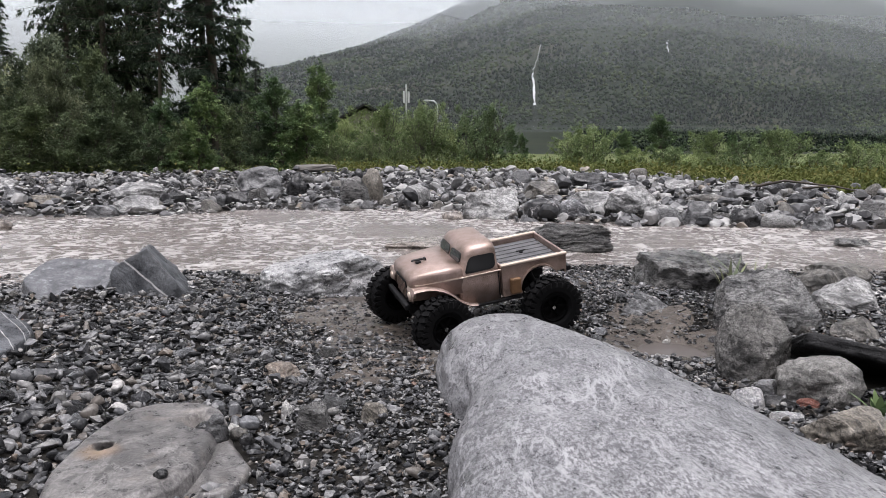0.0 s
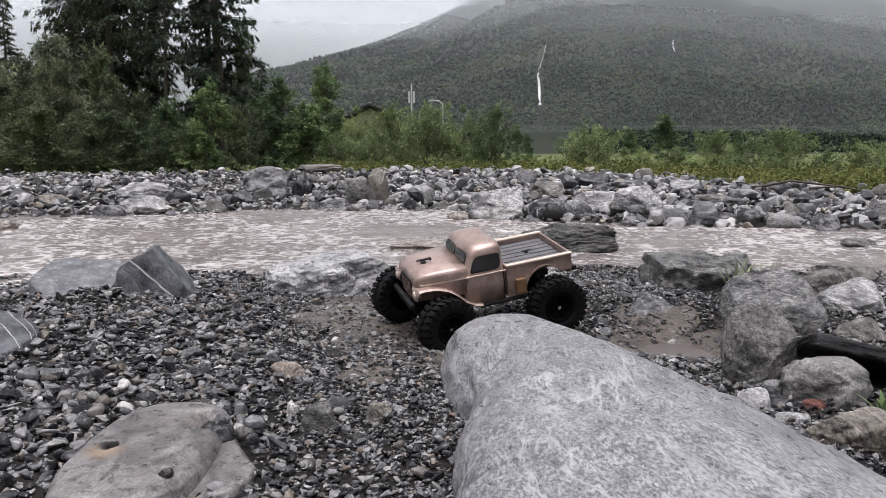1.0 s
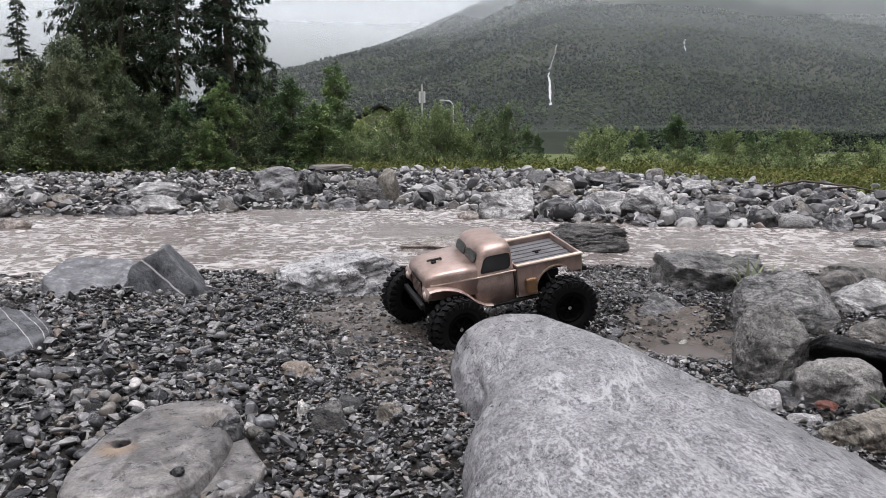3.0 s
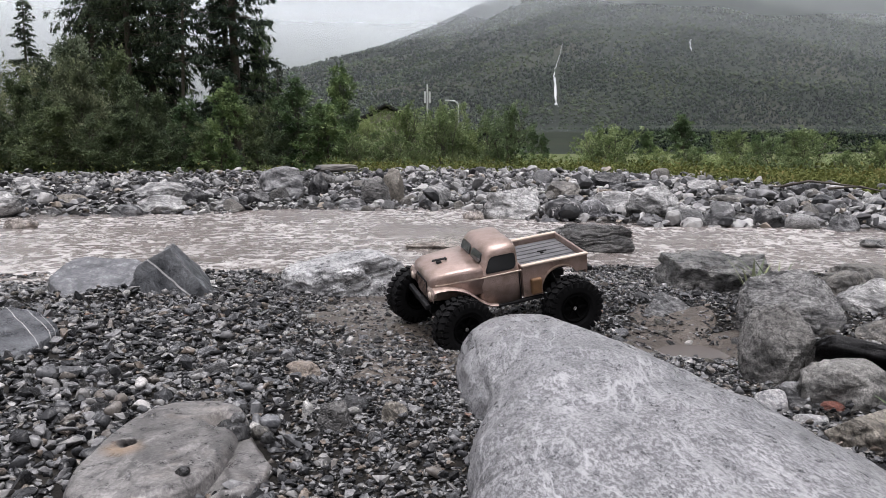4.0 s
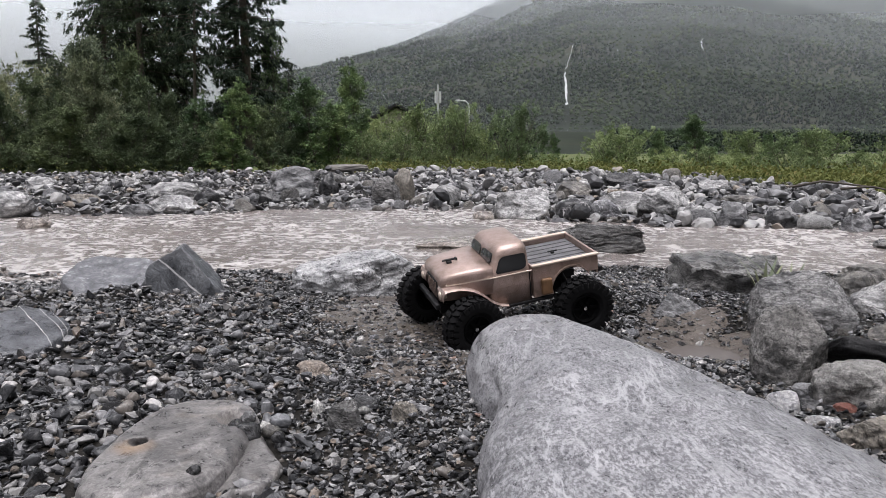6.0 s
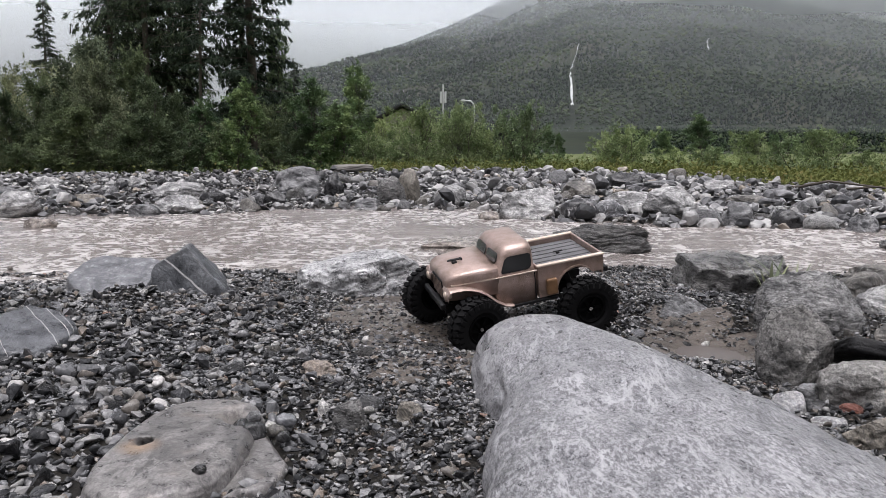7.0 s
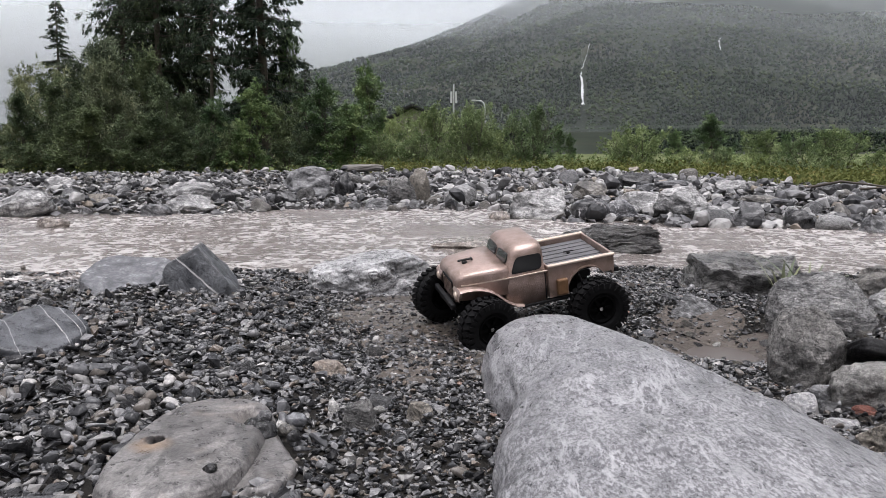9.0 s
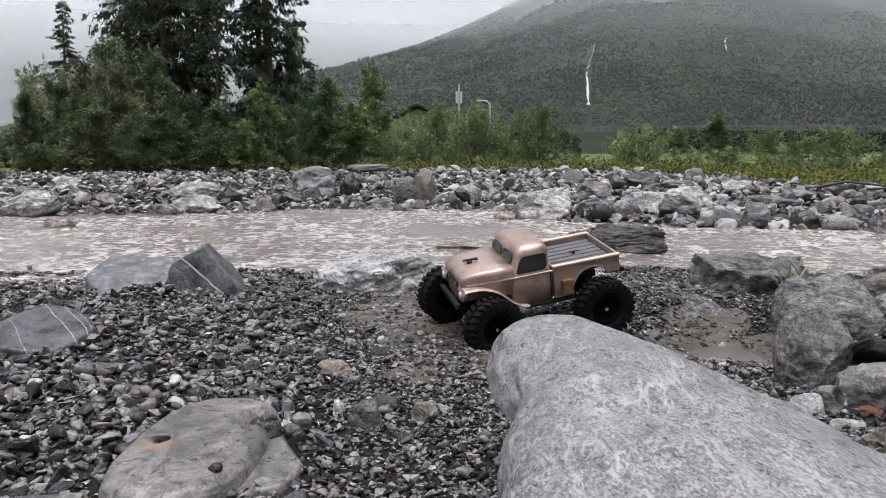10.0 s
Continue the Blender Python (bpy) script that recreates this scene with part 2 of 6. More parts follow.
def water_material(name, foam_glint_amount, murk=1.0):
    m, n, l, b = material(name, 0.12)
    b.inputs["IOR"].default_value = 1.33
    g = n.new("ShaderNodeNewGeometry")
    mp = n.new("ShaderNodeMapping")
    mp.inputs["Scale"].default_value = (1.0, 0.95, 1.0)
    l.new(g.outputs["Position"], mp.inputs["Vector"])
    big = noise_tex(n, l, 0.8, 3, 0.5, mp.outputs[0])
    mud = ramp(n, [(0.3, (0.135 * murk, 0.117 * murk, 0.107 * murk)), (0.7, (0.21 * murk, 0.186 * murk, 0.172 * murk))])
    l.new(big.outputs[0], mud.inputs[0])
    # pale streaks: froth, and sky reflection on wavelet crests painted into the colour
    f1 = noise_tex(n, l, 10.0, 6, 0.66, mp.outputs[0], 1.6)
    f2 = noise_tex(n, l, 1.1, 2, 0.5, mp.outputs[0], 0.4)
    fr = ramp(n, [(0.47, (0, 0, 0)), (0.62, (foam_glint_amount,) * 3)])
    l.new(f1.outputs[0], fr.inputs[0])
    fp = ramp(n, [(0.36, (0.25, 0.25, 0.25)), (0.54, (1, 1, 1))])
    l.new(f2.outputs[0], fp.inputs[0])
    foam_glint = mix(n, l, 1.0, fr.outputs[0], fp.outputs[0], "MULTIPLY")
    l.new(mix(n, l, foam_glint, mud.outputs[0], (0.60, 0.585, 0.57)), b.inputs["Base Color"])
    ro = ramp(n, [(0.0, (0.10 if foam_glint_amount else 0.22,) * 3), (0.6, (0.5,) * 3)])
    l.new(foam_glint, ro.inputs[0])
    l.new(ro.outputs[0], b.inputs["Roughness"])
    rip = noise_tex(n, l, 13, 5, 0.65, mp.outputs[0], 0.6)
    bump(n, l, b, mix(n, l, 0.4, rip.outputs[0], f1.outputs[0]), 0.9 if foam_glint_amount else 0.1, 0.035 if foam_glint_amount else 0.004)
    return m


STREAM = water_material("muddy_water", 0.85)
PUDDLE = water_material("still_muddy_water", 0.0, 0.62)
PUDDLE.node_tree.nodes["Principled BSDF"].inputs["Specular IOR Level"].default_value = 0.22


def leaf_material(name, stops, through_light=0.25, clump=2.6):
    m, n, l, b = material(name, 0.7, 0.12)
    g = n.new("ShaderNodeNewGeometry")
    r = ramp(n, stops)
    # position noise paints lit and shaded tufts into the leaf colour, over its own tone
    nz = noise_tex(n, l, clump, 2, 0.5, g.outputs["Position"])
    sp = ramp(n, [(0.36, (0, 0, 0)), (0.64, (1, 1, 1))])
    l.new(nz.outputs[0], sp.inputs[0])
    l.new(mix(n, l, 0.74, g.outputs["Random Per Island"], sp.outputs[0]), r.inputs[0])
    o = n.new("ShaderNodeObjectInfo")
    v = ramp(n, [(0.0, (0.68, 0.72, 0.75)), (1.0, (1.16, 1.12, 1.02))])
    l.new(o.outputs["Random"], v.inputs[0])
    c = mix(n, l, 1.0, r.outputs[0], v.outputs[0], "MULTIPLY")
    l.new(c, b.inputs["Base Color"])
    t = n.new("ShaderNodeBsdfTranslucent")
    l.new(c, t.inputs[0])
    s = n.new("ShaderNodeMixShader")
    s.inputs[0].default_value = through_light
    l.new(b.outputs[0], s.inputs[1])
    l.new(t.outputs[0], s.inputs[2])
    l.new(s.outputs[0], n["Material Output"].inputs[0])
    return m


LEAF = {
    # near trees: dark and pale stops also imitate shaded gaps and lit tufts
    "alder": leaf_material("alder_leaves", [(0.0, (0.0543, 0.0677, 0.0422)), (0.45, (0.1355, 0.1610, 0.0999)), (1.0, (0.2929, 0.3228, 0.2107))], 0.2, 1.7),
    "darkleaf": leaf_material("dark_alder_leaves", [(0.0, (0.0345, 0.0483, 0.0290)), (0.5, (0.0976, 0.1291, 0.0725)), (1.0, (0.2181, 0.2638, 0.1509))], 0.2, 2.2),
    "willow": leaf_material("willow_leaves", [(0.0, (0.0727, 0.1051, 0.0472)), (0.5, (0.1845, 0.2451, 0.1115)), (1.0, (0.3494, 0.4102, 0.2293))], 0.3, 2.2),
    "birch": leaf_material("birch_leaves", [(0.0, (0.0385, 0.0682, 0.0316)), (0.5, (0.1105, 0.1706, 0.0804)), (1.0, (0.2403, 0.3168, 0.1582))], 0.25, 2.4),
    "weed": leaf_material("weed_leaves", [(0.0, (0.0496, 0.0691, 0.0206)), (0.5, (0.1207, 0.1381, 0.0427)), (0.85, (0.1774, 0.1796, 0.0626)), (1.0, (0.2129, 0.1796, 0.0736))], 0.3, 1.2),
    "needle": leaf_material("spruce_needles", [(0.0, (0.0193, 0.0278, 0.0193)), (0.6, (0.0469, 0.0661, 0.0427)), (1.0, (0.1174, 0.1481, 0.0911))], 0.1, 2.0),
    "broadwood": leaf_material("far_broadleaf_wood", [(0.0, (0.0119, 0.0221, 0.0106)), (0.5, (0.0255, 0.0425, 0.0194)), (1.0, (0.0663, 0.0850, 0.0378))], 0.0, 0.018),
    "forest": leaf_material("far_forest", [(0.0, (0.0051, 0.0093, 0.0072)), (0.5, (0.0102, 0.0179, 0.0117)), (0.85, (0.0187, 0.0289, 0.0180)), (1.0, (0.0323, 0.0459, 0.0270))], 0.0, 0.018),
}


def plain(name, colour, rough=0.6, metal=0.0, vary=0.15, scale=8.0, relief=0.0, spec=0.5):
    m, n, l, b = material(name, rough, spec)
    b.inputs["Metallic"].default_value = metal
    tc = n.new("ShaderNodeTexCoord")
    f = noise_tex(n, l, scale, 5, 0.6, tc.outputs["Object"])
    r = ramp(n, [(0.3, tuple(c * (1 - vary) for c in colour)), (0.7, tuple(c * (1 + vary) for c in colour))])
    l.new(f.outputs[0], r.inputs[0])
    l.new(r.outputs[0], b.inputs["Base Color"])
    if relief:
        bump(n, l, b, f.outputs[0], 0.6, relief)
    return m


BARK = plain("grey_bark", (0.07, 0.06, 0.05), 0.9, 0, 0.4, 12, 0.02)
CONCRETE = plain("weathered_concrete", (0.15, 0.142, 0.13), 0.85, 0, 0.25, 5, 0.01)
ROOF = plain("dark_roof_sheet", (0.020, 0.020, 0.020), 0.85, 0, 0.3, 3, 0.0, 0.15)
PLASTER = plain("weathered_wall", (0.30, 0.28, 0.25), 0.9, 0, 0.2, 2, 0.0)
STEEL = plain("galvanised_steel", (0.55, 0.56, 0.57), 0.5, 0.3, 0.1, 6)
FALL = plain("white_falling_water", (0.50, 0.51, 0.52), 0.6, 0, 0.15, 0.2)
# ---- ground shape: near gravel, stream bed, far gravel bank, valley floor ----
WATER = -0.10
NEAR_SHORE = ([-0.9, -0.25, -0.12, 0.0, 0.08, 0.2, 0.3, 0.9], [3.3, 3.25, 3.1, 3.0, 3.2, 3.5, 3.3, 3.2])
FAR_SHORE = ([-0.9, -0.3, -0.2, 0.04, 0.1, 0.25, 0.45, 0.9], [6.4, 6.7, 7.2, 7.2, 6.1, 5.7, 5.4, 5.2])
CREST = ([-0.9, 0.05, 0.2, 0.32, 0.42, 0.54, 0.9], [14.0, 14.0, 13.0, 11.0, 9.5, 8.2, 7.5])
CREST_Z = ([-0.9, -0.45, 0.05, 0.2, 0.32, 0.42, 0.54, 0.9], [-0.03, -0.02, 0.05, 0.045, 0.0, -0.03, -0.055, -0.06])


def smooth(a, b, v):
    t = np.clip((v - a) / (b - a), 0, 1)
    return t * t * (3 - 2 * t)


def ground_z(x, y):
    """Height of the ground at x, y (arrays)."""
    x, y = np.asarray(x, float), np.asarray(y, float)
    u = np.clip(x / np.maximum(y, 0.6), -0.9, 0.9)
    n, s = np.interp(u, *NEAR_SHORE), np.interp(u, *FAR_SHORE)
    c, cz = np.interp(u, *CREST), np.interp(u, *CREST_Z)
    z = -0.1 * smooth(n - 1.3, n, y) - 0.14 * smooth(n, n + 0.7, y)
    rise = np.clip((y - s + 0.6) / (c - s + 0.6), 0, 1)
    z = np.where(y > n + 0.7, -0.24 + (0.14) * smooth(s - 0.6, s + 0.05, y) + (cz + 0.10) * smooth(0.0, 1.0, rise) * (y > s - 0.6), z)
    z = z - (cz + 0.25) * smooth(c + 0.3, c + 7, y)
    z = z + 0.012 * np.sin(3.1 * x + 1.3 * y) * np.sin(2.3 * y - 0.7 * x) * (y < 16)
    z = z - 0.075 * np.exp(-((x - 0.56 + 0.04 * np.sin(9 * y)) / 0.19) ** 2 - ((y - 1.82 + 0.05 * np.sin(11 * x)) / 0.22) ** 2)
    z = z - 0.034 * np.exp(-((x - 0.11) / 0.26) ** 2 - ((y - 1.78) / 0.17) ** 2)
    z = z + 0.034 * np.exp(-((x + 0.925) / 0.07) ** 2 - ((y - 2.33) / 0.08) ** 2) + 0.020 * np.exp(-((x + 1.12) / 0.10) ** 2 - ((y - 2.24) / 0.06) ** 2)
    return z


# ---- mesh helpers ----
def mesh_np(name, verts, tris, mat, flat=False, slots=None, faces=None):
    """A mesh from arrays of vertices and of triangles or quads."""
    me = bpy.data.meshes.new(name)
    verts, tris = np.asarray(verts, np.float32), np.asarray(tris, np.int32)
    k = tris.shape[1]
    me.vertices.add(len(verts))
    me.vertices.foreach_set("co", verts.ravel())
    me.loops.add(tris.size)
    me.loops.foreach_set("vertex_index", tris.ravel())
    me.polygons.add(len(tris))
    me.polygons.foreach_set("loop_start", np.arange(0, tris.size, k, dtype=np.int32))
    me.polygons.foreach_set("use_smooth", np.full(len(tris), not flat))
    for m in mat if isinstance(mat, (list, tuple)) else [mat]:
        me.materials.append(m)
    if faces is not None:
        me.polygons.foreach_set("material_index", np.asarray(faces, np.int32))
    me.update(calc_edges=True)
    me.validate()
    return me


def bm_mesh(name, bm, mat, smooth=False):
    me = bpy.data.meshes.new(name)
    bm.normal_update()
    for f in bm.faces:
        f.smooth = smooth
    bm.to_mesh(me)
    bm.free()
    me.materials.append(mat)
    return me


def part(name, bm, mat, parent, label="", smooth=False):
    ob = new(name, bm_mesh(name, bm, mat, smooth) if isinstance(bm, bmesh.types.BMesh) else bm)
    ob.parent = parent
    return tagged(ob, label) if label else ob


def thing(name, label, category, m=None, group="", kind=""):
    ob = new(name)
    ob.empty_display_size = 0.1
    if m is not None:
        ob.matrix_basis = m
    return tagged(ob, label, category, group, kind)


def rot_matrices(count, rng, tilt=math.pi):
    """Random turns about z, then leaning by up to tilt."""
    a, b, c = rng.uniform(0, 2 * math.pi, count), rng.uniform(-tilt, tilt, count), rng.uniform(0, 2 * math.pi, count)
    ca, sa, cb, sb, cc, sc = np.cos(a), np.sin(a), np.cos(b), np.sin(b), np.cos(c), np.sin(c)
    z, o = np.zeros(count), np.ones(count)
    rz = np.stack([ca, -sa, z, sa, ca, z, z, z, o], 1).reshape(-1, 3, 3)
    rx = np.stack([o, z, z, z, cb, -sb, z, sb, cb], 1).reshape(-1, 3, 3)
    r2 = np.stack([cc, -sc, z, sc, cc, z, z, z, o], 1).reshape(-1, 3, 3)
    return rz @ rx @ r2


def scatter_mesh(name, templates, pos, rot, size, mat, rng, flat=True):
    """Many small stones joined into one mesh."""
    pick = rng.integers(0, len(templates), len(pos))
    vs, fs, base = [], [], 0
    for k, (tv, tf) in enumerate(templates):
        i = np.nonzero(pick == k)[0]
        if not len(i):
            continue
        v = np.einsum("nij,nvj->nvi", rot[i], tv[None] * size[i][:, None, :]) + pos[i][:, None, :]
        vs.append(v.reshape(-1, 3))
        fs.append((tf[None] + (base + np.arange(len(i)) * len(tv))[:, None, None]).reshape(-1, 3))
        base += len(i) * len(tv)
    return mesh_np(name, np.concatenate(vs), np.concatenate(fs), mat, flat)


def hull_template(rng, points, power=2.6):
    """An angular chip of stone: the hull of a few points on a blunt ellipsoid."""
    p = rng.normal(size=(points, 3))
    p /= (np.abs(p) ** power).sum(1, keepdims=True) ** (1 / power)
    p *= rng.uniform(0.8, 1.0, (points, 1))
    bm = bmesh.new()
    for q in p:
        bm.verts.new(q)
    r = bmesh.ops.convex_hull(bm, input=bm.verts)
    bmesh.ops.delete(bm, geom=[g for g in r["geom_interior"] if isinstance(g, bmesh.types.BMVert)], context="VERTS")
    bmesh.ops.triangulate(bm, faces=bm.faces)
    bm.verts.index_update()
    v = np.array([q.co[:] for q in bm.verts])
    f = np.array([[q.index for q in t.verts] for t in bm.faces])
    bm.free()
    return v * 0.5, f


def worn_template(rng, points, offset=0.07, segments=1):
    """A chip with worn edges: a hull whose edges are bevelled."""
    v, f = hull_template(rng, points, 3.2)
    bm = bmesh.new()
    q = [bm.verts.new(c) for c in v]
    for t in f:
        bm.faces.new([q[i] for i in t])
    bmesh.ops.dissolve_limit(bm, angle_limit=radians(18), verts=bm.verts, edges=bm.edges)
    bmesh.ops.bevel(bm, geom=list(bm.edges), offset=offset, segments=segments, affect="EDGES", profile=0.5, clamp_overlap=True)
    bmesh.ops.triangulate(bm, faces=bm.faces)
    bm.verts.index_update()
    v = np.array([c.co[:] for c in bm.verts])
    f = np.array([[c.index for c in t.verts] for t in bm.faces])
    bm.free()
    return v, f


def sphere(level):
    bm = bmesh.new()
    bmesh.ops.create_icosphere(bm, subdivisions=level, radius=1.0)
    bm.verts.index_update()
    v = np.array([q.co[:] for q in bm.verts])
    f = np.array([[q.index for q in t.verts] for t in bm.faces])
    bm.free()
    return v, f


SPHERE = {k: sphere(k) for k in (2, 3, 4, 5, 6, 7)}


def fractal(p, octaves, seed, gain=0.5):
    """Smooth noise at points p, of several sizes."""
    out, amp, off = np.zeros(len(p)), 1.0, Vector((seed * 7.31, seed * 3.17, seed * 1.93))
    q = np.array(p)
    for _ in range(octaves):
        out += amp * np.array([noise.noise(Vector(c) + off) for c in q])
        q, amp = q * 2.03, amp * gain
    return out


def stone_shape(level, seed, box=2.6, cuts=2, rough=0.10, octaves=5, planes=(), strata=0.0):
    """A unit boulder: a blunt ellipsoid, cut by planes (nx, ny, nz, d) and random faces, then roughened."""
    r = np.random.default_rng(seed)
    v, f = SPHERE[level]
    v = v / (np.abs(v) ** box).sum(1, keepdims=True) ** (1 / box)
    faces = [(np.array(p[:3], float), p[3]) for p in planes]
    for _ in range(cuts * 2):
        n = r.normal(size=3)
        n[2] = abs(n[2]) * 0.7
        faces.append((n, r.uniform(0.58, 0.85)))
    for n, d in faces:
        n = n / np.linalg.norm(n)
        over = np.maximum(v @ n - d, 0)
        v = v - 0.96 * over[:, None] * n
    n = v / np.linalg.norm(v, axis=1, keepdims=True)
    v = v + n * (rough * fractal(v * 1.5, octaves, seed, 0.52))[:, None]
    top = np.maximum(fractal(v * 3.1, 3, seed + 50, 0.6), 0)
    ridge = np.abs(fractal(v * 2.2, 3, seed + 80, 0.55))
    v = v - n * (rough * (0.5 * top + 0.45 * np.maximum(0.35 - ridge, 0)))[:, None]
    if strata:
        axis = r.normal(size=3) * (0.5, 0.5, 0.2) + (0, 0, 1)
        s = v @ (axis / np.linalg.norm(axis)) * 4.5 + 1.6 * fractal(v * 1.4, 3, seed + 90)
        here = np.clip(0.5 + 1.6 * fractal(v * 1.6, 2, seed + 95), 0, 1)
        v = v - n * (strata * here * (s - np.floor(s)) ** 2)[:, None]
    v[:, :2] /= np.abs(v[:, :2]).max(0)
    v[:, 2] /= v[:, 2].max()
    return v, f


FOOTPRINTS = []


def rock(name, x, y, z, w, d, h, turn, seed, mat, box, cuts, label, level=5, rough=0.11, lean=0, sink=0.3, planes=(), dents=(), tip=0, strata=0.0):
    """A boulder of width w, depth d and height h above the ground at z, sunk a little into it."""
    v, f = stone_shape(level, seed, box, cuts, rough, 5, planes, strata)
    c = h / (1 + sink) / 1.0
    v = v * (w / 2, d / 2, c)
    v[:, 2] += c * sink
    for dx, dy, dr, deep, slant in dents:
        k = deep * np.exp(-(((v[:, 0] - dx) ** 2 + (v[:, 1] - dy) ** 2) / dr ** 2) ** 3) * (v[:, 2] > 0)
        v[:, 2] -= k
        v[:, 1] += k * slant
    a = radians(turn) * 0.35
    ob = new(name, mesh_np(name, v, f, mat))
    ob.matrix_basis = pose(x, y, z, tip, lean, math.degrees(a))
    FOOTPRINTS.append((x, y, w / 2, d / 2))
    return tagged(ob, label, "rock")


# ---- ground and water ----
def spread(n, inner, outer, centre):
    """Grid lines that are close together about centre and reach far out."""
    s = np.linspace(-1, 1, n)
    k = np.arcsinh(outer / inner)
    return centre + inner * np.sinh(k * s)


gx, gy = spread(230, 0.5, 4200, 0.0), spread(260, 0.55, 4200, 3.2)
GX, GY = np.meshgrid(gx, gy)
gv = np.stack([GX.ravel(), GY.ravel(), ground_z(GX, GY).ravel()], 1)
q = (np.arange(259)[:, None] * 230 + np.arange(229)[None]).ravel()
quads = np.stack([q, q + 1, q + 231, q + 230], 1)
mid = gv[quads].mean(1)
crest = np.interp(np.clip(mid[:, 0] / np.maximum(mid[:, 1], 0.6), -0.9, 0.9), *CREST)
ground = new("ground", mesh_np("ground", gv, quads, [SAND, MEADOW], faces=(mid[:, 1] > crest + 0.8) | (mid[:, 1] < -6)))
tagged(ground, "wet gravel and sand, gap shade in its colour, running into a weedy green valley floor", "ground", kind="structure")


def water_sheet(name, xs, ys, z, mat, waves, label):
    X, Y = np.meshgrid(xs, ys)
    p = np.stack([X.ravel(), Y.ravel(), np.zeros(X.size)], 1)
    p[:, 2] = z + waves * fractal(p * (1.6, 4.0, 1), 3, 5, 0.6) + waves * 0.5 * fractal(p * (7, 15, 1), 2, 6, 0.6)
    w, h = len(xs), len(ys)
    i = (np.arange(h - 1)[:, None] * w + np.arange(w - 1)[None]).ravel()
    ob = new(name, mesh_np(name, p, np.stack([i, i + 1, i + w + 1, i + w], 1), mat))
    return tagged(ob, label, "water", kind="structure")


water_sheet("stream_water", np.concatenate([np.linspace(-40, -5, 12), np.linspace(-4.8, 4.8, 230), np.linspace(5, 40, 12)]), np.linspace(1.9, 8.6, 180), WATER, STREAM, 0.011,
            "shallow muddy brown stream with pale froth and painted sky glints")
water_sheet("puddle_water", np.linspace(0.3, 0.85, 30), np.linspace(1.5, 2.15, 30), -0.050, PUDDLE, 0.0008, "small still puddle of brown silty water")

def silt_patch(cx, cy, a, b, seed, lift, label):
    """Silt settled on the ground about cx, cy, with a ragged edge that dips under the gravel."""
    sx, sy = np.meshgrid(np.linspace(cx - 1.8 * a, cx + 1.8 * a, 70), np.linspace(cy - 1.8 * b, cy + 1.8 * b, 100))
    p = np.stack([sx.ravel(), sy.ravel(), ground_z(sx, sy).ravel()], 1)
    edge = ((p[:, 0] - cx) / a) ** 2 + ((p[:, 1] - cy) / b) ** 2 + 0.9 * fractal(p * 9, 3, seed)
    p[:, 2] += lift * smooth(1.3, 0.7, edge) - lift / 2 + 0.003 * fractal(p * 22, 3, seed + 1)
    i = (np.arange(99)[:, None] * 70 + np.arange(69)[None]).ravel()
    tagged(new("silt", mesh_np("silt", p, np.stack([i, i + 1, i + 71, i + 70], 1), SILT)), label, "silt", kind="structure")


silt_patch(0.58, 1.84, 0.15, 0.24, 61, 0.020, "wet brown silt settled round a small puddle")
silt_patch(-0.15, 2.28, 0.20, 0.40, 71, 0.018, "wet brown silt and sand between stream rocks")
silt_patch(-0.06, 1.75, 0.15, 0.34, 81, 0.016, "thin wet silt between fine gravel beside the boulder")


